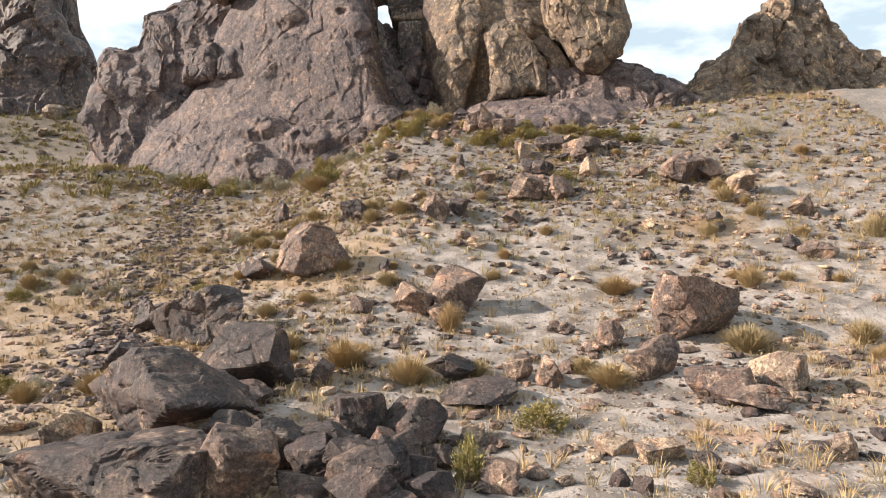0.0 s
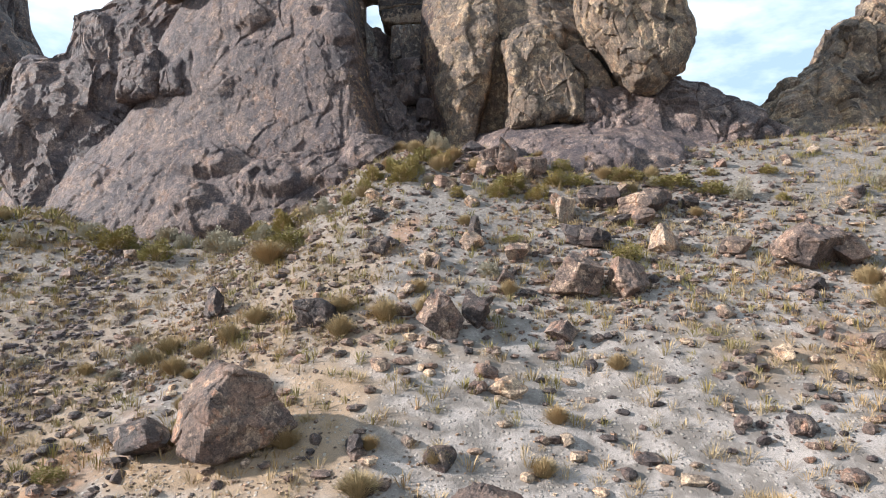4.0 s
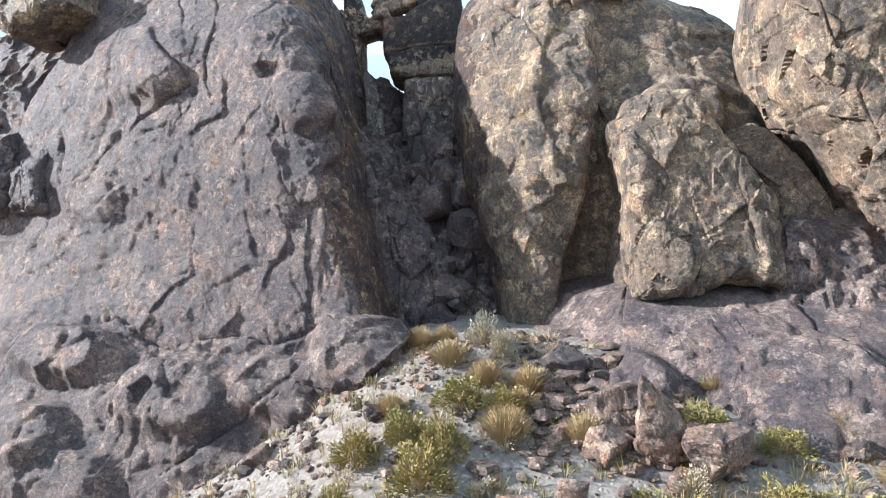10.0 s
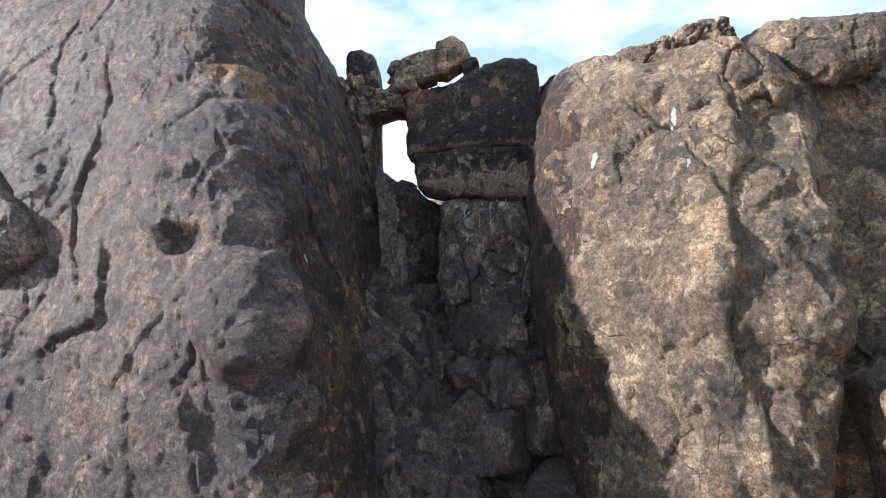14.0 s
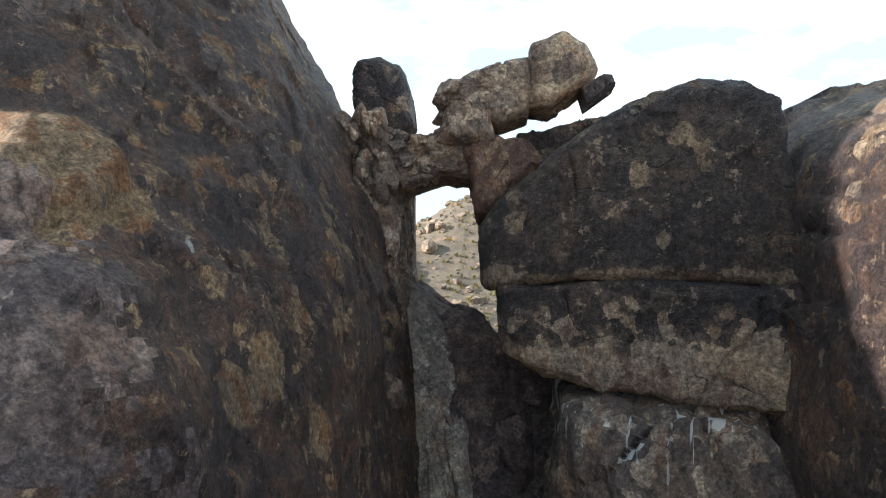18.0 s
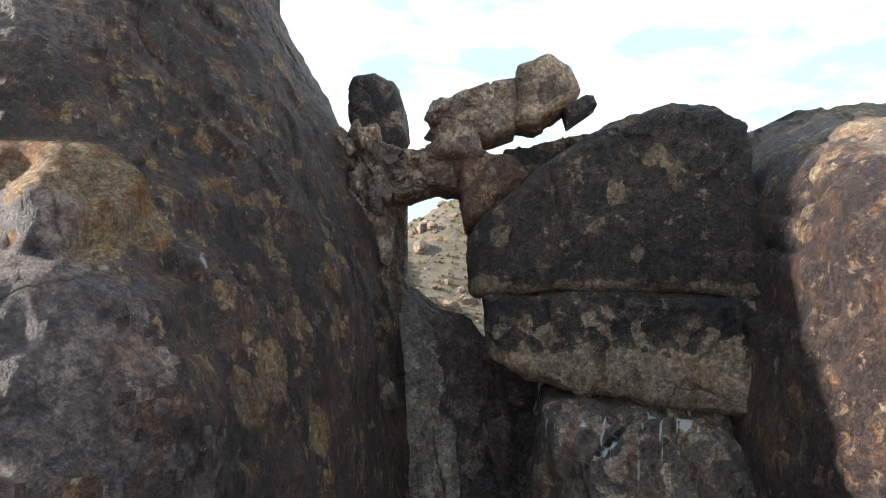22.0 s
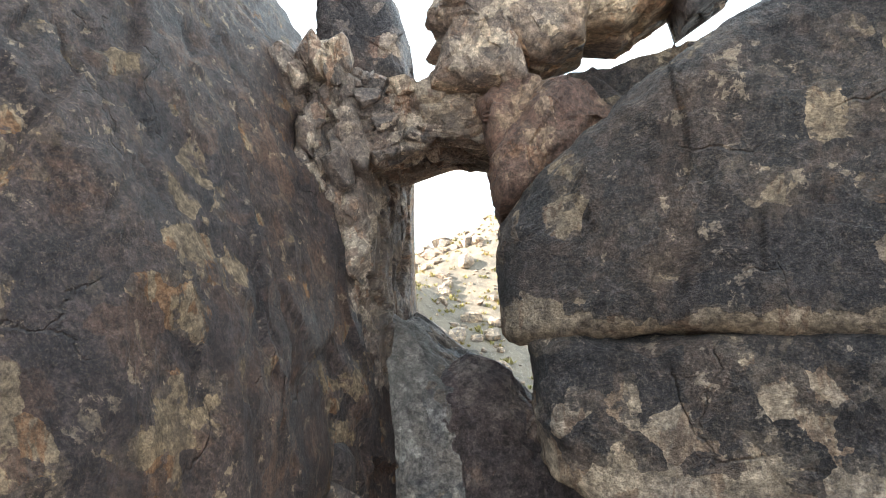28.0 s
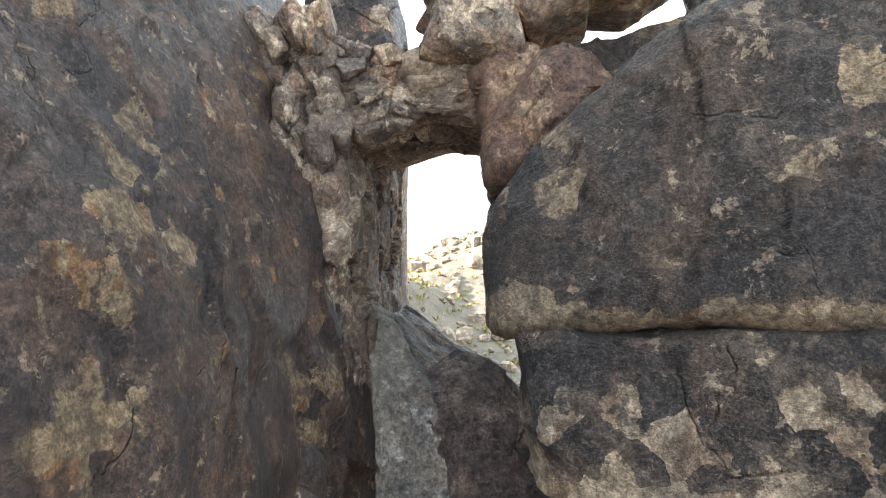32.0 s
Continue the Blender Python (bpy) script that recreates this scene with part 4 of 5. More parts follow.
fractured(190, 61, (-5.75, -5.0), (22.1, 24.85), 49.1, ROCK_BROWN, 2.0, 0.08, 0.19)
fractured(34, 62, (-5.3, -4.15), (24.25, 24.66), 49.22, ROCK_BROWN, 0.9, 0.1, 0.24)
fractured(16, 63, (-4.4, -3.95), (24.75, 25.25), 49.1, ROCK_BROWN, 0.7, 0.14, 0.3)
def talus_block(n, seed, xs, zs, front, mat, lo, hi):
    """Wedged blocks lying on the steep floor of the gully."""
    r = np.random.default_rng(seed)
    made = [mesh_of("joint_block", *stone_shape(7, seed * 10 + k, 6, (1.1, 1.0, 1.3), 60.0), mat, True) for k in range(5)]
    for k in range(n):
        s = lo + (hi - lo) * r.random() ** 2
        z = r.uniform(*zs)
        ob = put("joint_block", made[k % 5], cliff, Vector((r.uniform(*xs), front(z) + 0.1 * s, z)) - cliff.location)
        ob.rotation_euler = (r.uniform(-0.5, 0.5), r.uniform(-0.4, 0.4), r.uniform(-0.7, 0.7))
        ob.scale = (s, s * 1.2, s)


talus_block(45, 71, (-2.6, -0.9), (13.8, 21.0), lambda z: 44.9 + 0.56 * (z - 16.3), ROCK_GREY, 0.25, 1.1)
fractured(40, 64, (-5.6, -4.9), (19.5, 22.2), 48.6, ROCK_DUSK, 1.6, 0.15, 0.4)
mass("upper_block", ROCK_DARK, [(-3.9, 23.55), (-3.7, 23.82), (-3.32, 24.17), (-2.95, 24.47), (-2.5, 24.8), (-1.9, 25.0), (-1.42, 24.92), (-1.2, 24.72), (-1.12, 23.8), (-1.1, 22.95), (-2.78, 23.05), (-3.87, 22.95)],
     47.6, 50.8, (-0.3, 0.25), 13, 110, 9, lump=0.1, lump_size=1.0, step=0.04, block=1.0, groove=0.0, fine=0.02, facet=0.05, flat=False)
mass("lower_block", ROCK_BAND, [(-3.72, 22.98), (-3.68, 22.31), (-3.36, 22.2), (-2.77, 22.03), (-2.12, 22.0), (-1.17, 21.91), (-1.1, 23.02), (-2.4, 23.08)],
     47.34, 50.5, (-0.3, 0.15), 14, 96, 10, lump=0.08, lump_size=0.8, step=0.04, block=0.8, groove=0.0, fine=0.02, facet=0.06, flat=False)
mass("foot_block", ROCK_DRIP, [(-3.1, 21.9), (-2.4, 22.05), (-1.5, 22.0), (-1.2, 21.6), (-1.1, 19), (-2.8, 18.5), (-3.2, 20.5)],
     46.8, 50, (-0.1, 0.15), 7, 56, 11, lump=0.1, step=0.08, block=0.9, groove=0.06, fine=0.02)
mass("leaning_block", ROCK_TAN, [(2.65, 19.2), (3.7, 20), (4.7, 19.4), (5.4, 18.4), (6.1, 17.3), (6.2, 15.2), (5, 15.35), (3.5, 15.0), (2.85, 15.0), (2.8, 17.6)],
     40.5, 44.5, (0.0, 0.2), 8, 72, 15, lump=0.12, lump_size=1.4, step=0.16, block=1.3, groove=0.04, fine=0.02, facet=0.2)
mass("tower", ROCK_TAN, [(6.1, 21.5), (6.4, 19.9), (7.4, 18.1), (8.2, 16.7), (9.2, 16.6), (10.4, 17.5), (10.9, 19.2), (10.6, 20.8), (10.3, 23.4), (8.8, 25.4), (6.6, 24.6)],
     39.3, 44, (0.05, 0.12), 8, 80, 16, lump=0.18, lump_size=1.6, step=0.24, block=1.5, groove=0.05, fine=0.02, facet=0.24)
mass("tower_foot", ROCK_GREY, [(6.2, 17), (10.2, 17.8), (11.3, 17.6), (12.8, 16.8), (14.6, 15.8), (16.6, 14), (16, 10.5), (7, 10.5), (5.6, 14)],
     38.9, 45, (-0.05, 0.5), 5, 72, 17, lump=0.3, lump_size=1.6, step=0.25, block=1.6, groove=0.15)
mass("east_spire", ROCK_TAN, [(14, 15.6), (16.2, 17.2), (18.4, 18.8), (19.4, 20.8), (21.2, 21.4), (21.9, 24.2), (23.6, 24), (24.5, 19.8), (25.8, 18.6), (29.5, 17.6), (31, 11), (16, 11), (13, 12)],
     40.5, 46, (0.1, 0.35), 6, 80, 19, lump=0.5, lump_size=2.0, step=0.6, block=1.6, groove=0.12, facet=0.32)
mass("saddle_rock", ROCK_GREY, [(9, 17.5), (13, 16.6), (15, 16.6), (18, 18), (24, 18), (24, 12), (9, 12)],
     46, 52, (0, 0.5), 5, 56, 20, lump=0.5, lump_size=2.0, step=0.4, block=1.4, groove=0.25)

LEAN_W = (-0.2, 0.25)
PILLOW = dict(lump=0.1, lump_size=0.9, step=0.1, block=0.9, groove=0.04, fine=0.02, facet=0.12)
mass("pillow", ROCK_GREY, [(-17.38, 19.44), (-15.99, 19.91), (-15.19, 20.0), (-14.79, 18.54), (-14.98, 17.19), (-16.17, 17.1), (-17.36, 17.2)],
     44.70, 47.70, LEAN_W, 3.5, 32, 48, **PILLOW)
mass("pillow", ROCK_GREY, [(-14.99, 18.69), (-13.63, 19.63), (-13.44, 19.43), (-13.53, 17.91), (-13.13, 17.14), (-14.2, 17.15), (-14.89, 17.35)],
     44.40, 47.40, LEAN_W, 3.5, 32, 49, **PILLOW)
mass("overhang", ROCK_TAN, [(-16.1, 23.42), (-15.94, 24.74), (-13.27, 25.09), (-13.07, 23.88), (-13.88, 23.53), (-15.42, 23.01)],
     45.20, 48.20, LEAN_W, 3.5, 32, 52, **PILLOW)
mass("block", ROCK_TAN, [(2.77, 19.26), (3.08, 19.88), (3.85, 20.18), (4.46, 20.02), (4.92, 19.55), (4.83, 18.7), (3.38, 18.25), (2.92, 18.49)],
     40.95, 43.95, LEAN_W, 3.5, 36, 59, **PILLOW)
mass("slab", ROCK_TAN, [(4.94, 18.8), (6.17, 19.4), (6.62, 19.09), (7.82, 17.22), (7.72, 15.44), (6.59, 15.37), (6.38, 17.23), (5.7, 18.48)],
     41.10, 44.10, LEAN_W, 3.5, 40, 60, **PILLOW)
CROWN = dict(lump=0.06, lump_size=0.6, step=0.08, block=0.5, stretch=(1, 1, 1), groove=0.05, fine=0.02, facet=0.3)
mass("crown_block", ROCK_TAN, [(-1.15, 23.4), (-0.95, 24.12), (-0.3, 24.28), (0.0, 24.08), (0.1, 23.4)], 46.0, 48.5, LEAN_W, 6, 32, 68, **CROWN)
mass("crown_block", ROCK_TAN, [(-0.1, 24.0), (0.15, 24.45), (0.8, 24.56), (1.05, 24.35), (1.0, 24.0)], 45.4, 48, LEAN_W, 6, 32, 69, **CROWN)
mass("crown_block", ROCK_TAN, [(0.9, 24.2), (1.1, 24.68), (1.7, 24.78), (1.95, 24.4), (1.8, 24.1)], 45.1, 48, LEAN_W, 6, 32, 70, **CROWN)
mass("crown_slab", ROCK_TAN, [(0.58, 24.18), (1.49, 24.42), (2.19, 23.94), (2.69, 23.21), (1.69, 22.51), (0.78, 23.14)],
     44.10, 47.10, LEAN_W, 3.5, 40, 63, **PILLOW)
mass("crown_slab", ROCK_TAN, [(1.59, 23.71), (2.21, 24.55), (4.05, 24.61), (4.21, 24.03), (3.75, 23.51), (2.52, 23.32)],
     44.20, 47.20, LEAN_W, 3.5, 40, 64, **PILLOW)
mass("red_shoulder", ROCK_RED, [(-4.15, 24.5), (-4.06, 23.96), (-3.97, 23.65), (-3.45, 24.0), (-3.25, 24.3), (-3.45, 24.58), (-3.9, 24.72)],
     48.75, 51.7, LEAN_W, 6, 40, 65, **PILLOW)
mass("back_shoulder", ROCK_DARK, [(-3.8, 24.3), (-3.3, 24.0), (-2.3, 24.5), (-2.4, 24.9), (-3.0, 24.86), (-3.6, 24.72)],
     49.0, 51.9, LEAN_W, 6, 40, 66, **PILLOW)
far_butte = crag("far_butte", None, ROCK_DUSK, [(-39.2, 18), (-39.4, 26.5), (-40.3, 29), (-42, 32), (-43, 38), (-56, 42), (-70, 34), (-72, 12), (-40, 10)],
                 70, 80, (0, 0.3), 5, 56, 21, "", lump=1.0, lump_size=4.0, step=0.8, block=3.0, groove=0.5)
tagged(far_butte, "dark rocky butte beyond the wash", "butte", kind="structure")

# perched boulders
def perched(name, label, mat, outline, front, back, seed, p=5.0, n=36):
    ob = crag(name, None, mat, outline, front, back, (0, 0), p, n, seed, "", lump=0.02, lump_size=0.5, step=0.0, block=0.5, stretch=(1, 1, 1), groove=0.006, fine=0.004, facet=0.1)
    ob.data.polygons.foreach_set("use_smooth", [False] * len(ob.data.polygons))
    return tagged(ob, label, "boulder", "boulders perched on the arch")


perched("boulder", "upright varnished boulder standing on the arch", BOULDER_DARK, [(-5.75, 25.65), (-5.67, 25.92), (-5.35, 25.99), (-5.07, 25.81), (-4.94, 25.36), (-4.89, 25.02), (-5.06, 24.84), (-5.41, 24.79), (-5.7, 25.14)], 50.2, 51.0, 31)
perched("boulder", "cracked layered boulder beside the notch", ROCK_BROWN, [(-4.49, 24.54), (-4.39, 24.94), (-4.17, 25.37), (-3.92, 25.44), (-3.82, 25.14), (-3.77, 24.54)], 48.9, 50.2, 32)
perched("boulder", "tan boulder wedged on the dark block", BOULDER_TAN, [(-4.07, 24.94), (-3.97, 25.39), (-3.77, 25.46), (-3.41, 25.53), (-3.35, 25.14), (-3.42, 24.86), (-3.77, 24.74)], 48.9, 49.9, 33)
perched("boulder", "tan boulder leaning out over a gap", BOULDER_TAN, [(-3.43, 24.94), (-3.39, 25.68), (-3.02, 25.81), (-2.77, 25.66), (-2.63, 25.39), (-2.76, 25.19), (-3.17, 24.92)], 48.9, 49.9, 34)
perched("boulder", "small dark boulder propped under the tan one", BOULDER_DARK, [(-2.83, 25.14), (-2.59, 25.34), (-2.47, 25.32), (-2.42, 25.19), (-2.77, 24.94)], 48.9, 49.6, 35)

# ---------------------------------------------------------------- boulders on the slope
def boulder(x, y, w, h, mat, seed, label, group, sink=0.16, cuts=7, n=22):
    rng = np.random.default_rng(seed + 900)
    v, f = stone_shape(n, seed, cuts, (w * 1.12, w * rng.uniform(0.75, 1.0), h * 1.3), 90.0)
    a = rng.uniform(-0.5, 0.5)
    tip = rng.uniform(-0.22, 0.22)
    turn = np.array(Euler((rng.uniform(-0.2, 0.2), tip, a)).to_matrix())
    v = v @ turn.T
    s = max(w, h)
    v = roughen(v, f, seed, lump=0.015 * s, lump_size=0.5 * s, step=0.05 * s, block=0.6 * s, stretch=(1, 1, 1), groove=0.012 * s, fine=0.008 * s, facet=0.07)
    v[:, 2] -= v[:, 2].min()
    v[:, 2] *= h * (1 + sink) / v[:, 2].max()
    z = float(on_ground(x, y)[0])
    ob = put("boulder", mesh_of("boulder", v, f, mat, True), None, (x, y, z - sink * h))
    return tagged(ob, label, "boulder", group)


DARK_STONES = [(-4.54, 12.98, 2.5, 1.66), (-6.51, 19.9, 2.34, 1.54), (-4.2, 15.73, 1.84, 1.52), (-8.93, 21.51, 0.96, 0.96), (-7.76, 18.05, 1.1, 0.73), (-4.16, 10.0, 2.54, 0.87), (-1.58, 10.0, 0.87, 0.44), (-0.36, 10.17, 0.4, 0.9), (-1.13, 12.59, 0.96, 0.9), (-0.19, 12.47, 1.09, 0.85), (-3.83, 14.5, 1.11, 0.52), (0.4, 16.19, 0.91, 0.55), (1.02, 14.69, 1.36, 0.45), (-2.44, 15.74, 0.53, 0.61), (-6.29, 24.3, 1.09, 0.75)]
FOOT_STONES = [(-1.0, 10.75, 0.95, 0.7), (-0.45, 11.2, 0.75, 0.6), (-0.15, 10.55, 0.8, 0.55), (0.15, 9.9, 0.6, 0.5), (-0.75, 9.55, 0.85, 0.6), (-1.5, 11.5, 0.9, 0.65), (-1.7, 10.9, 0.7, 0.6), (-2.4, 11.3, 1.0, 0.8), (-0.3, 9.3, 0.5, 0.4), (0.3, 11.4, 0.45, 0.35), (-3.0, 11.6, 0.9, 0.9)]
DARK_UPHILL = [(0.7, 27.47, 0.66, 0.91), (5.26, 34.16, 1.57, 0.75), (4.35, 31.51, 1.14, 0.67), (-2.06, 31.15, 0.59, 0.59), (-3.5, 28.19, 0.91, 0.7), (-6.99, 30.57, 0.64, 0.96), (5.81, 32.55, 0.72, 0.36), (8.35, 33.5, 0.68, 0.45), (0.92, 31.94, 0.42, 0.76), (1.02, 39.3, 0.78, 0.64)]
BROWN_STONES = [(-4.35, 23.8, 2.13, 1.75), (-0.66, 20.11, 1.14, 0.88), (0.53, 20.6, 1.25, 1.3), (6.69, 18.37, 2.07, 1.6), (4.58, 18.03, 0.65, 0.73), (5.08, 16.07, 0.97, 0.97), (6.0, 14.43, 1.15, 0.66), (6.55, 13.89, 1.11, 0.44), (2.66, 15.84, 0.7, 0.66), (1.97, 16.21, 0.65, 0.46), (10.32, 29.68, 1.45, 1.21), (11.46, 29.67, 1.09, 0.89), (-2.56, 10.1, 1.12, 1.12), (-0.86, 10.01, 1.03, 0.71), (-0.72, 11.79, 0.56, 0.53), (-2.19, 20.28, 0.58, 0.49), (12.56, 23.02, 0.84, 0.56)]
BROWN_UPHILL = [(13.64, 26.1, 0.85, 0.74), (-0.13, 26.93, 0.97, 1.21), (6.78, 33.43, 1.5, 0.78), (6.39, 32.48, 0.78, 0.57), (8.65, 30.43, 0.75, 0.56), (2.16, 30.68, 0.58, 0.58), (2.93, 27.02, 0.78, 0.53), (6.39, 34.67, 0.59, 0.4), (0.76, 36.02, 0.45, 0.45), (-0.05, 35.79, 0.72, 0.44), (3.95, 33.78, 0.6, 0.62), (1.79, 37.81, 0.95, 0.88), (2.43, 36.99, 0.78, 1.55), (3.25, 36.63, 1.04, 0.87), (1.59, 37.07, 0.6, 0.6)]
TAN_STONES = [(7.38, 14.74, 1.0, 0.85), (3.18, 12.13, 0.53, 0.34), (3.85, 11.76, 0.75, 0.39), (12.08, 28.01, 1.03, 0.91), (-3.82, 12.41, 1.19, 0.74), (-6.11, 12.27, 0.84, 0.79), (-2.26, 12.11, 0.77, 0.39), (6.64, 30.9, 0.71, 0.87), (-0.58, 30.48, 0.44, 0.38), (3.97, 33.23, 0.6, 0.82), (-2.82, 35.38, 0.46, 0.43), (-1.83, 34.1, 0.29, 0.29), (3.13, 35.59, 0.43, 0.25), (6.04, 34.24, 0.38, 0.29)]


def size_word(w):
    return "large" if w > 1.6 else "knee-high" if w > 0.8 else "small"


count = 0
for stones, mat, look_of, where in ((FOOT_STONES, BOULDER_DARK, "dark broken", "in a pile on gravel"), (DARK_STONES, BOULDER_DARK, "dark varnished", "at the foot of the slope"), (DARK_UPHILL, BOULDER_DARK, "dark angular", "on the upper slope"),
                                    (BROWN_STONES, BOULDER, "brown weathered", "on pale gravel"), (BROWN_UPHILL, BOULDER, "brown angular", "on the upper slope"), (TAN_STONES, BOULDER_TAN, "pale tan broken", "on gravel")):
    for x, y, w, h in stones:
        count += 1
        boulder(x, y, w, h, mat, count, f"{size_word(w)} {look_of} boulder {where}", "boulders on the slope", n=34 if w > 1.5 else 20)

# the boulder split in two by a wedge-shaped crack
for k, (dx, w, lean) in enumerate(((-0.52, 1.4, 0.12), (0.64, 1.15, -0.1))):
    v, f = stone_shape(32, 300 + k, 8, (w * 1.15, 1.5, 1.3), 80.0)
    v = v @ np.array(Euler((0.15, lean, 0.15)).to_matrix()).T
    # the broken face is flat
    v[:, 0] = np.minimum(v[:, 0], 0.48 + 0.12 * v[:, 2]) if k == 0 else np.maximum(v[:, 0], -0.42 + 0.3 * v[:, 2])
    v = roughen(v, f, 310 + k, lump=0.08, lump_size=0.7, step=0.05, block=0.7, stretch=(1, 1, 1), groove=0.02, fine=0.02, facet=0.1)
    z = float(on_ground(4.3, 29.0)[0])
    half = put("boulder", mesh_of("boulder", v, f, BOULDER), None, (4.3 + dx, 29.0, z + 0.32))
    tagged(half, "half of a large split brown boulder, a crack between", "boulder", "halves of the split boulder")


# ---------------------------------------------------------------- loose stones
def scatter_ok(x, y):
    """Where the talus lies: the open slope in front of the cliff."""
    line = np.interp(x, [-40, -14, -7, -3.5, 0, 2, 6, 10, 15, 30], [80, 44, 40.5, 41.0, 42.5, 40, 38.5, 38.6, 39.5, 42])
    return y < line


STONE_BASE = [stone_shape(7, 500 + i, 7, (1, 0.85, 0.7)) for i in range(14)]
rng = np.random.default_rng(5)
for kind, mat, share in (("dark", BOULDER_DARK, 0), ("brown", BOULDER, 1), ("tan", BOULDER_TAN, 2)):
    meshes = []
    for i in range(6):
        v, f = STONE_BASE[i + 4 * share]
        v = roughen(v, f, 520 + i, lump=0.05, lump_size=0.4, step=0.05, block=0.5, stretch=(1, 1, 1), groove=0.02, fine=0.02, facet=0.15)
        meshes.append(mesh_of("stone", v, f, mat, True))
    placed = 0
    while placed < 95:
        x, y = rng.uniform(-14, 15), 7 + 33 * rng.random() ** 0.9
        if not scatter_ok(x, y + 0.5):
            continue
        clump = value_noise(np.array([[x * 0.28, y * 0.28, 1.5]]), 77)[0]
        if clump < rng.uniform(-0.8, 0.6):
            continue
        s = 0.22 + 0.55 * rng.random() ** 2
        ob = put("stone", meshes[int(rng.integers(6))], None, (x, y, float(on_ground(x, y)[0]) + 0.13 * s))
        ob.rotation_euler = (rng.uniform(-0.4, 0.4), rng.uniform(-0.4, 0.4), rng.uniform(0, 6.28))
        ob.scale = (s, s * rng.uniform(0.7, 1.1), s * rng.uniform(0.7, 1.15))
        tagged(ob, f"{kind} angular stone lying on the slope", "stone", "stones on the slope")
        placed += 1


def joined(name, base_list, places, mat, label, category, flat=True):
    """Many small pieces as one mesh. places: x, y, z, yaw, tilt, sx, sy, sz."""
    vs, fs, at = [], [], 0
    for i, (v, f) in enumerate(base_list):
        pl = places[i::len(base_list)]
        if not len(pl):
            continue
        c, s = np.cos(pl[:, 3]), np.sin(pl[:, 3])
        q = v[None] * pl[:, None, 5:8]
        tx = q[..., 0] + q[..., 2] * pl[:, None, 4]
        out = np.stack((tx * c[:, None] - q[..., 1] * s[:, None], tx * s[:, None] + q[..., 1] * c[:, None], q[..., 2] - 0.3 * q[..., 0] * pl[:, None, 4]), -1) + pl[:, None, :3]
        vs.append(out.reshape(-1, 3))
        fs.append((f[None] + (at + np.arange(len(pl)) * len(v))[:, None, None]).reshape(-1, f.shape[1]))
        at += len(pl) * len(v)
    return tagged(put(name, mesh_of(name, np.concatenate(vs), np.concatenate(fs), mat, flat)), label, category, kind="stuff")


def spread(n, seed, area, density_seed, lo=-0.5, hi=0.5, freq=0.25):
    r = np.random.default_rng(seed)
    x, y = r.uniform(area[0], area[1], n), area[2] + (area[3] - area[2]) * r.random(n)
    keep = scatter_ok(x, y) & (value_noise(np.stack((x * freq, y * freq, np.full(n, 3.3)), 1), density_seed) > r.uniform(lo, hi, n))
    return x[keep], y[keep], r


for kind, mat, seed, n in (("brown_rubble", BOULDER, 11, 17000), ("tan_rubble", BOULDER_TAN, 12, 7000), ("dark_rubble", BOULDER_DARK, 13, 12000)):
    x, y, r = spread(n, seed, (-30, 22, 6, 52), 70 + seed)
    m = len(x)
    s = 0.05 + 0.3 * r.random(m) ** 3.5
    pl = np.stack((x, y, on_ground(x, y) + 0.1 * s, r.uniform(0, 6.28, m), r.uniform(-0.3, 0.3, m), s * r.uniform(0.8, 1.5, m), s, s * r.uniform(0.5, 1.0, m)), 1)
    joined(kind, [stone_shape(2, 600 + i + seed * 10, 5, (1.2, 1.1, 1.0)) for i in range(8)], pl, mat, f"scattered small {kind.split('_')[0]} stones on the gravel slope", "rubble")


x, y, r = spread(14000, 14, (-9, 13, 27, 43), 88, -0.9, 0.6)
m = len(x)
s = 0.04 + 0.16 * r.random(m) ** 3
pl = np.stack((x, y, on_ground(x, y) + 0.1 * s, r.uniform(0, 6.28, m), r.uniform(-0.3, 0.3, m), s * r.uniform(0.8, 1.5, m), s, s * r.uniform(0.5, 1.0, m)), 1)
joined("talus_rubble", [stone_shape(2, 780 + i, 5, (1.2, 1.1, 1.0)) for i in range(8)], pl, BOULDER, "brown broken talus chips below the cliff", "rubble")


# gravel over the lower slope
x, y, r = spread(12000, 16, (-9, 11, 6, 24), 89, -0.9, 0.7, 0.4)
m = len(x)
s = 0.025 + 0.08 * r.random(m) ** 2
pl = np.stack((x, y, on_ground(x, y) + 0.1 * s, r.uniform(0, 6.28, m), r.uniform(-0.3, 0.3, m), s * r.uniform(0.8, 1.5, m), s, s * r.uniform(0.5, 1.0, m)), 1)
joined("gravel", [stone_shape(1, 830 + i, 5, (1.2, 1.1, 1.0)) for i in range(8)], pl, BOULDER_TAN, "loose tan gravel on the lower slope", "gravel")
# a heap of broken stones at the foot of the pillar
r = np.random.default_rng(44)
m = 420
x, y = r.normal(1.9, 1.0, m), r.normal(38.2, 0.9, m)
s = 0.08 + 0.3 * r.random(m) ** 2
pl = np.stack((x, y, on_ground(x, y) + 0.2 * s, r.uniform(0, 6.28, m), r.uniform(-0.5, 0.5, m), s * r.uniform(0.8, 1.6, m), s, s * r.uniform(0.4, 0.9, m)), 1)
joined("stone_heap", [stone_shape(3, 840 + i, 5, (1.2, 1.1, 1.0)) for i in range(8)], pl, BOULDER, "heap of broken brown stones below the pillar", "rubble")


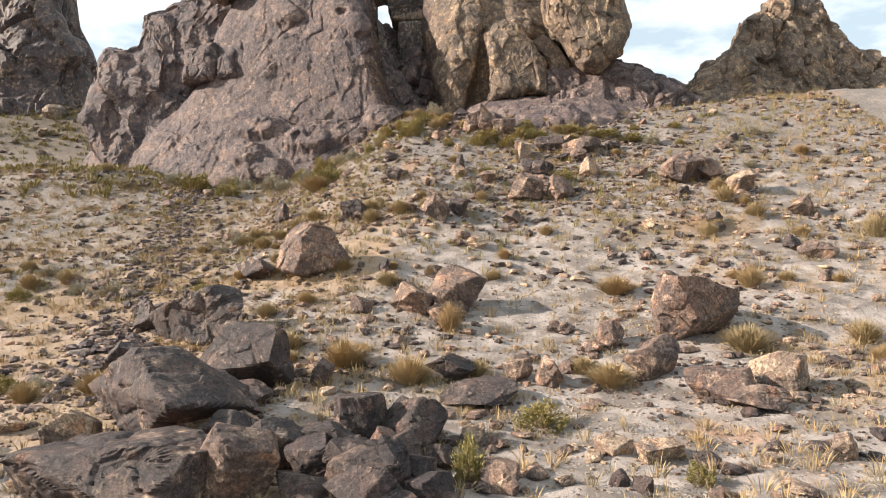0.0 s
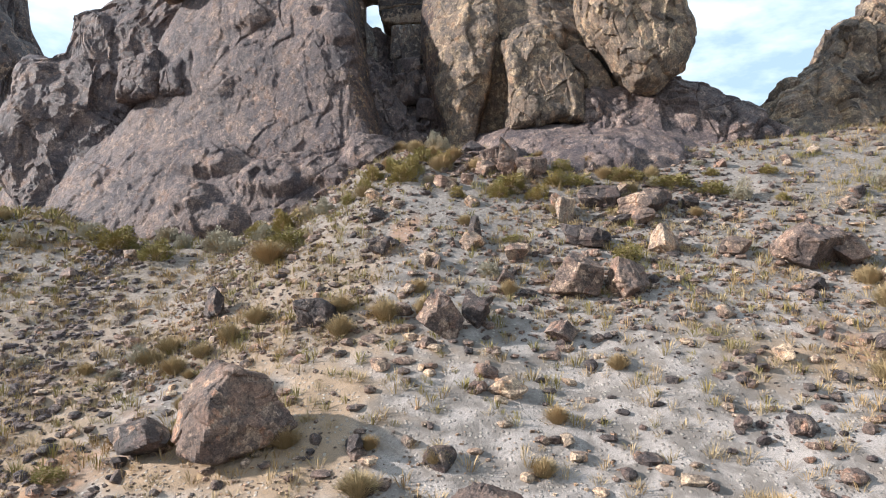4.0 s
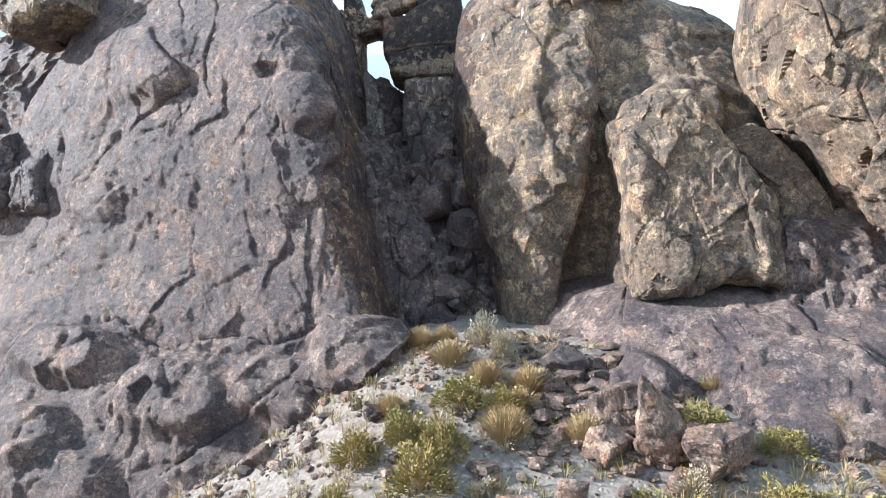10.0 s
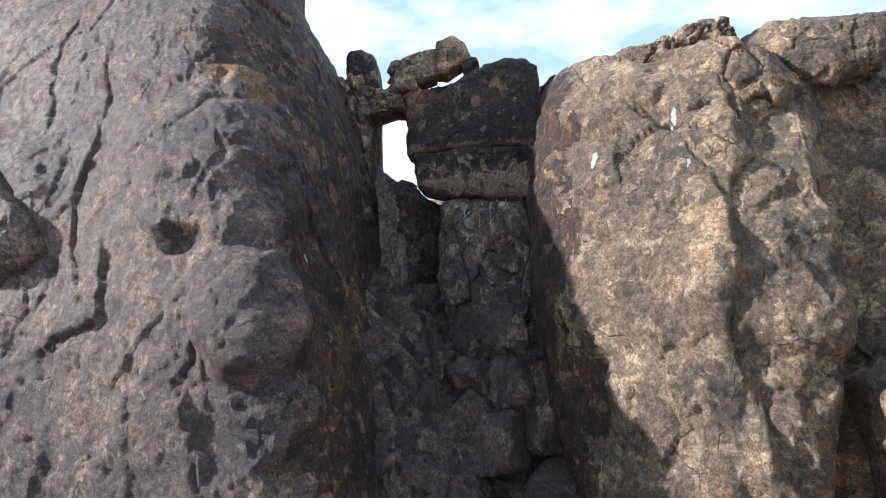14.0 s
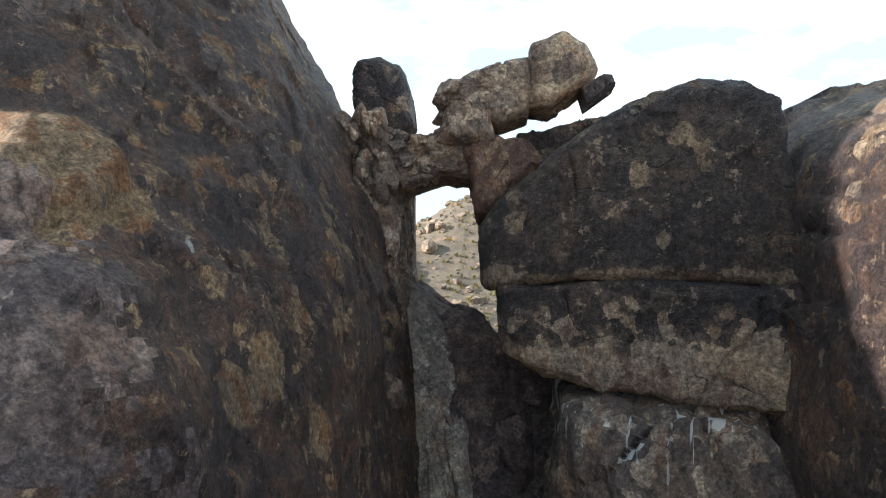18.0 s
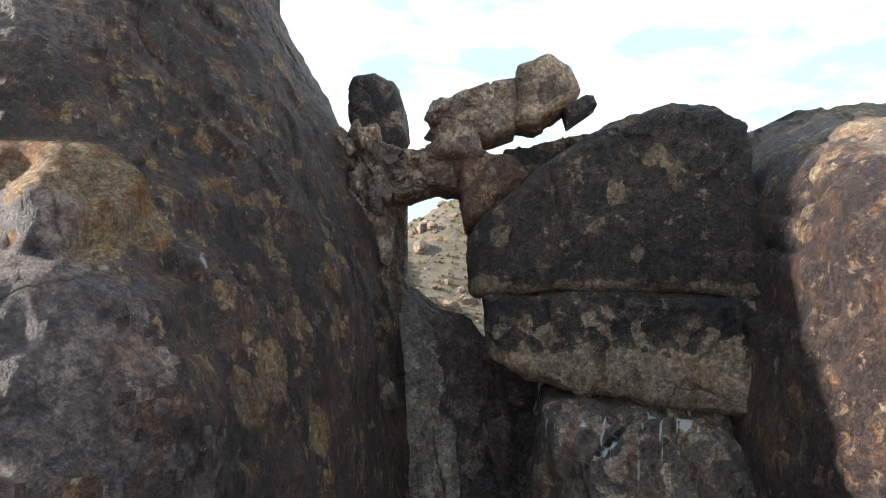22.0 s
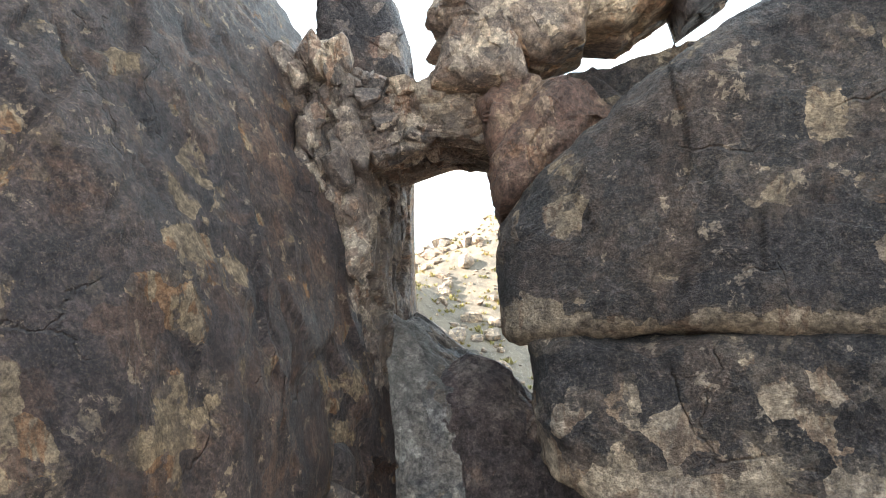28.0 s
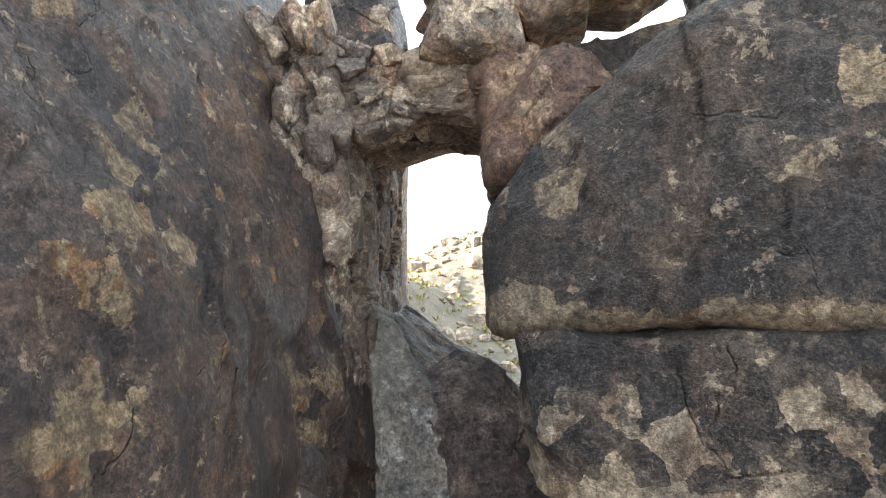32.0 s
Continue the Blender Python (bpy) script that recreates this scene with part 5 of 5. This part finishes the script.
# the stone run in the wash
r = np.random.default_rng(19)
along = r.random(1700)
x = -8.5 - 5.5 * along + r.normal(0, 0.8, 1700)
y = 16 + 24 * along + r.normal(0, 1.0, 1700)
keep = scatter_ok(x, y)
x, y = x[keep], y[keep]
m = len(x)
s = 0.06 + 0.26 * r.random(m) ** 3
pl = np.stack((x, y, on_ground(x, y) + 0.1 * s, r.uniform(0, 6.28, m), r.uniform(-0.3, 0.3, m), s * r.uniform(0.8, 1.5, m), s, s * r.uniform(0.5, 1.0, m)), 1)
joined("wash_stones", [stone_shape(2, 790 + i, 5, (1.2, 1.1, 1.0)) for i in range(8)], pl, ROCK_GREY, "grey stones strewn down the dry wash", "rubble")


# ---------------------------------------------------------------- shrubs and grass
def blades(n, seed, spread_, height, width, droop=0.4, up=0.25):
    """Thin bent blades that rise from a crown: each a strip of two quads."""
    r = np.random.default_rng(seed)
    az = r.uniform(0, 6.283, n)
    out = np.sqrt(r.random(n)) * spread_
    root = np.stack((np.cos(az) * out * up, np.sin(az) * out * up, np.zeros(n)), 1)
    h = height * r.uniform(0.55, 1.0, n) * (1 - 0.45 * (out / spread_) ** 2)
    tip = np.stack((np.cos(az) * out, np.sin(az) * out, h), 1) + r.normal(0, 0.05 * spread_, (n, 3))
    mid = 0.5 * (root + tip) + np.array((0, 0, 1)) * (droop * h * 0.35)[:, None]
    side = np.stack((-np.sin(az + r.normal(0, 0.9, n)), np.cos(az), r.normal(0, 0.3, n)), 1) * (width * r.uniform(0.6, 1.3, n))[:, None]
    v = np.stack((root - side * 0.6, root + side * 0.6, mid + side, mid - side, tip + side * 0.25, tip - side * 0.25), 1).reshape(-1, 3)
    k = np.arange(n)[:, None] * 6
    return v, np.concatenate((k + np.array([[0, 1, 2, 3]]), k + np.array([[3, 2, 4, 5]])))


def sprigs(n, seed, w, h, leaf):
    """Small leaves set through a low uneven mound."""
    r = np.random.default_rng(seed)
    d = r.normal(size=(n, 3))
    d /= np.linalg.norm(d, axis=1)[:, None]
    d[:, 2] = np.abs(d[:, 2])
    lobes = 0.72 + 0.42 * value_noise(d * 2.6 + seed, seed)
    c = d * (lobes * r.uniform(0.45, 1.0, n) ** 0.5)[:, None] * np.array((w / 2, w / 2, h))
    a, b = r.normal(size=(n, 3)), r.normal(size=(n, 3))
    a = (0.5 * a + d * 1.4 + np.array((0, 0, 0.7))) * leaf * 1.3
    b = b * leaf * 0.4
    v = np.stack((c - b * 0.5, c + a * 0.5 - b, c + a, c + a * 0.5 + b), 1).reshape(-1, 3)
    return v, np.arange(n * 4).reshape(-1, 4)


SHRUBS = {}


def shrub_thing(x, y, w, h, mat, kind, look_of, seed):
    """A shrub: bare stems and the foliage on them."""
    key = (kind, seed % 4)
    z = float(on_ground(x, y)[0]) - 0.03
    m = pose(x, y, z, 0, 0, (seed * 73) % 360) @ Matrix.Diagonal((w, w, h, 1))
    if key not in SHRUBS:
        v, f = blades(90, seed, 0.42, 0.85, 0.006, 0.25, 0.12)
        top = put("shrub", mesh_of("stems", v, f, DRY))
        tagged(top, look_of, "shrub", "shrubs on the slope")
        v, f = sprigs(2600 if kind != "dry" else 500, seed, 1.0, 0.95, 0.026)
        if kind == "dry":
            v2, f2 = blades(1100, seed + 1, 0.5, 1.0, 0.0045, 0.5, 0.3)
            f = np.concatenate((f, f2 + len(v)))
            v = np.concatenate((v, v2))
        put("foliage", mesh_of("foliage", v, f, mat), top)
        top.matrix_basis = m
        SHRUBS[key] = top
        return top
    ob = copy_thing(SHRUBS[key], Matrix.Identity(4))
    ob.matrix_basis = m
    return tagged(ob, look_of)


DRY_SHRUBS = [(0.3, 38.7, 1.1, 0.6), (-0.6, 38.9, 0.9, 0.6), (5.6, 37.3, 0.9, 0.5), (-2.12, 16.91, 1.5, 0.82), (-0.49, 15.76, 1.27, 0.76), (0.4, 19.04, 0.92, 0.92), (3.98, 15.63, 1.38, 0.63), (7.67, 17.24, 1.52, 0.76), (-6.06, 33.45, 2.2, 0.9), (5.52, 21.44, 1.56, 0.69), (10.71, 17.47, 1.12, 0.7), (15.11, 24.06, 1.17, 0.97), (-7.68, 16.0, 1.16, 0.65), (1.73, 29.05, 0.69, 0.51), (-0.78, 29.02, 0.69, 0.46), (6.03, 36.12, 1.0, 0.56), (-0.27, 37.41, 1.24, 0.74)]
OLIVE_SHRUBS = [(-1.1, 38.3, 1.3, 0.8), (-2.1, 37.5, 1.2, 0.8), (-0.2, 38.0, 1.0, 0.7), (3.4, 37.6, 1.0, 0.6), (4.6, 37.0, 1.2, 0.6), (-3.0, 37.4, 1.1, 0.8), (2.17, 13.41, 1.18, 0.64), (0.7, 10.85, 0.69, 0.86), (4.12, 10.58, 0.5, 0.42), (-13.78, 38.38, 2.32, 1.3), (-11.49, 36.82, 1.62, 1.08), (-5.67, 34.25, 1.74, 0.9), (-1.74, 36.42, 1.41, 1.0), (2.39, 35.62, 1.69, 0.8), (4.11, 35.82, 1.19, 0.75), (5.45, 30.53, 1.01, 0.7), (8.29, 35.25, 1.99, 0.66), (9.55, 34.46, 1.59, 0.64), (-1.36, 37.07, 0.97, 1.0), (1.94, 34.9, 1.07, 0.8), (3.28, 34.72, 1.1, 0.7), (-6.28, 36.47, 1.53, 1.2), (4.94, 35.63, 1.29, 0.64), (6.77, 35.89, 1.52, 0.7), (0.4, 34.95, 0.72, 0.55), (-3.16, 36.23, 0.92, 0.69), (-7.75, 37.84, 1.03, 0.9), (-3.79, 35.98, 0.68, 0.56)]
SAGE_SHRUBS = [(-0.6, 40.3, 1.0, 0.9), (-7.2, 36.9, 1.2, 0.8), (-5.4, 36.6, 1.0, 0.8), (10.28, 33.8, 0.92, 0.92), (-8.59, 37.27, 1.47, 0.73), (-11.09, 38.63, 0.98, 0.78), (-0.22, 39.7, 0.87, 0.87), (2.75, 36.24, 0.79, 0.68), (-4.7, 35.97, 0.9, 0.79), (-9.37, 37.9, 1.69, 1.1), (-12.35, 40.0, 1.52, 0.91), (1.52, 37.06, 0.72, 0.6), (-15.5, 39.5, 1.4, 0.8), (-17.5, 38.0, 1.2, 0.7)]
sn = 0
for shrubs, mat, kind, look_of in ((DRY_SHRUBS, DRY, "dry", "dry straw-coloured bunchgrass clump on gravel"), (OLIVE_SHRUBS, OLIVE, "olive", "olive-green desert shrub on the slope"), (SAGE_SHRUBS, SAGE, "sage", "pale grey sage shrub by the rocks")):
    for x, y, w, h in shrubs:
        sn += 1
        shrub_thing(x, y, w, h, mat, kind, look_of, sn)
rng = np.random.default_rng(8)
extra = 0
while extra < 120:
    x, y = rng.uniform(-22, 18), rng.uniform(14, 41)
    if not scatter_ok(x, y + 0.6) or value_noise(np.array([[x * 0.15, y * 0.15, 9.1]]), 41)[0] < -0.1:
        continue
    extra += 1
    which = int(rng.integers(3)) if y > 30 and rng.random() < 0.6 or x < -8 else 0
    mat, kind, look_of = ((DRY, "dry", "dry straw-coloured bunchgrass clump on gravel"), (OLIVE, "olive", "olive-green desert shrub on the slope"), (SAGE, "sage", "pale grey sage shrub by the rocks"))[which]
    s = rng.uniform(0.5, 1.1)
    shrub_thing(x, y, s, s * rng.uniform(0.5, 0.75), mat, kind, look_of, 100 + extra)

x, y, r = spread(26000, 31, (-34, 22, 6, 56), 55, -0.9, 0.5, 0.2)
m = len(x)
s = 0.22 + 0.38 * r.random(m)
pl = np.stack((x, y, on_ground(x, y) - 0.02, r.uniform(0, 6.28, m), np.zeros(m), s, s, s * r.uniform(0.6, 1.0, m)), 1)
joined("dry_grass", [blades(24, 700 + i, 0.62, 0.75, 0.012, 0.5, 0.4) for i in range(6)], pl, DRY, "sparse dry grass tufts over the slope", "grass", False)
x, y, r = spread(2600, 33, (-24, 22, 24, 43), 58, -0.6, 0.5, 0.2)
m = len(x)
s = 0.25 + 0.35 * r.random(m)
pl = np.stack((x, y, on_ground(x, y) - 0.02, r.uniform(0, 6.28, m), np.zeros(m), s, s, s * r.uniform(0.6, 1.0, m)), 1)
joined("green_grass", [blades(26, 720 + i, 0.6, 0.8, 0.015, 0.5, 0.4) for i in range(4)], pl, OLIVE, "sparse olive weeds over the upper slope", "grass", False)

# brush and rubble on the far bank west of the wash
x, y, r = spread(2600, 35, (-62, -16, 37, 72), 61, -0.9, 0.4, 0.15)
m = len(x)
s = 0.5 + 0.6 * r.random(m)
pl = np.stack((x, y, on_ground(x, y) - 0.03, r.uniform(0, 6.28, m), np.zeros(m), s, s, s * r.uniform(0.5, 0.9, m)), 1)
joined("bank_brush", [blades(20, 740 + i, 0.6, 0.75, 0.035, 0.5, 0.4) for i in range(5)], pl, OLIVE, "sparse yellow-green brush over the far bank", "brush", False)
x, y, r = spread(2600, 36, (-62, -14, 34, 72), 62, -0.8, 0.5, 0.15)
m = len(x)
s = 0.12 + 0.6 * r.random(m) ** 4
pl = np.stack((x, y, on_ground(x, y) + 0.1 * s, r.uniform(0, 6.28, m), r.uniform(-0.3, 0.3, m), s * 1.2, s, s * 0.8), 1)
joined("bank_rubble", [stone_shape(2, 760 + i, 5, (1.2, 1.1, 1.0)) for i in range(6)], pl, BOULDER, "brown stones strewn over the far bank", "rubble")

# rocks on the hillside beyond the window
rng = np.random.default_rng(15)
x, y = rng.uniform(-55, 30, 2000), rng.uniform(62, 190, 2000)
s = 0.3 + 2.2 * rng.random(2000) ** 5
pl = np.stack((x, y, on_ground(x, y) + 0.15 * s, rng.uniform(0, 6.28, 2000), rng.uniform(-0.3, 0.3, 2000), s * 1.2, s, s * 0.9), 1)
joined("hill_rocks", [stone_shape(3, 650 + i, 6, (1.2, 1.1, 1.1)) for i in range(6)], pl, ROCK_TAN, "sunlit brown rocks strewn over the far hillside", "rocks")
x, y = rng.uniform(-50, 20, 3500), rng.uniform(62, 185, 3500)
s = rng.uniform(0.5, 1.3, 3500)
pl = np.stack((x, y, on_ground(x, y) - 0.05, rng.uniform(0, 6.28, 3500), np.zeros(3500), s, s, s * 0.7), 1)
joined("hill_brush", [blades(12, 800 + i, 0.6, 0.75, 0.06, 0.5, 0.4) for i in range(4)], pl, OLIVE, "sparse brush over the far hillside", "brush", False)
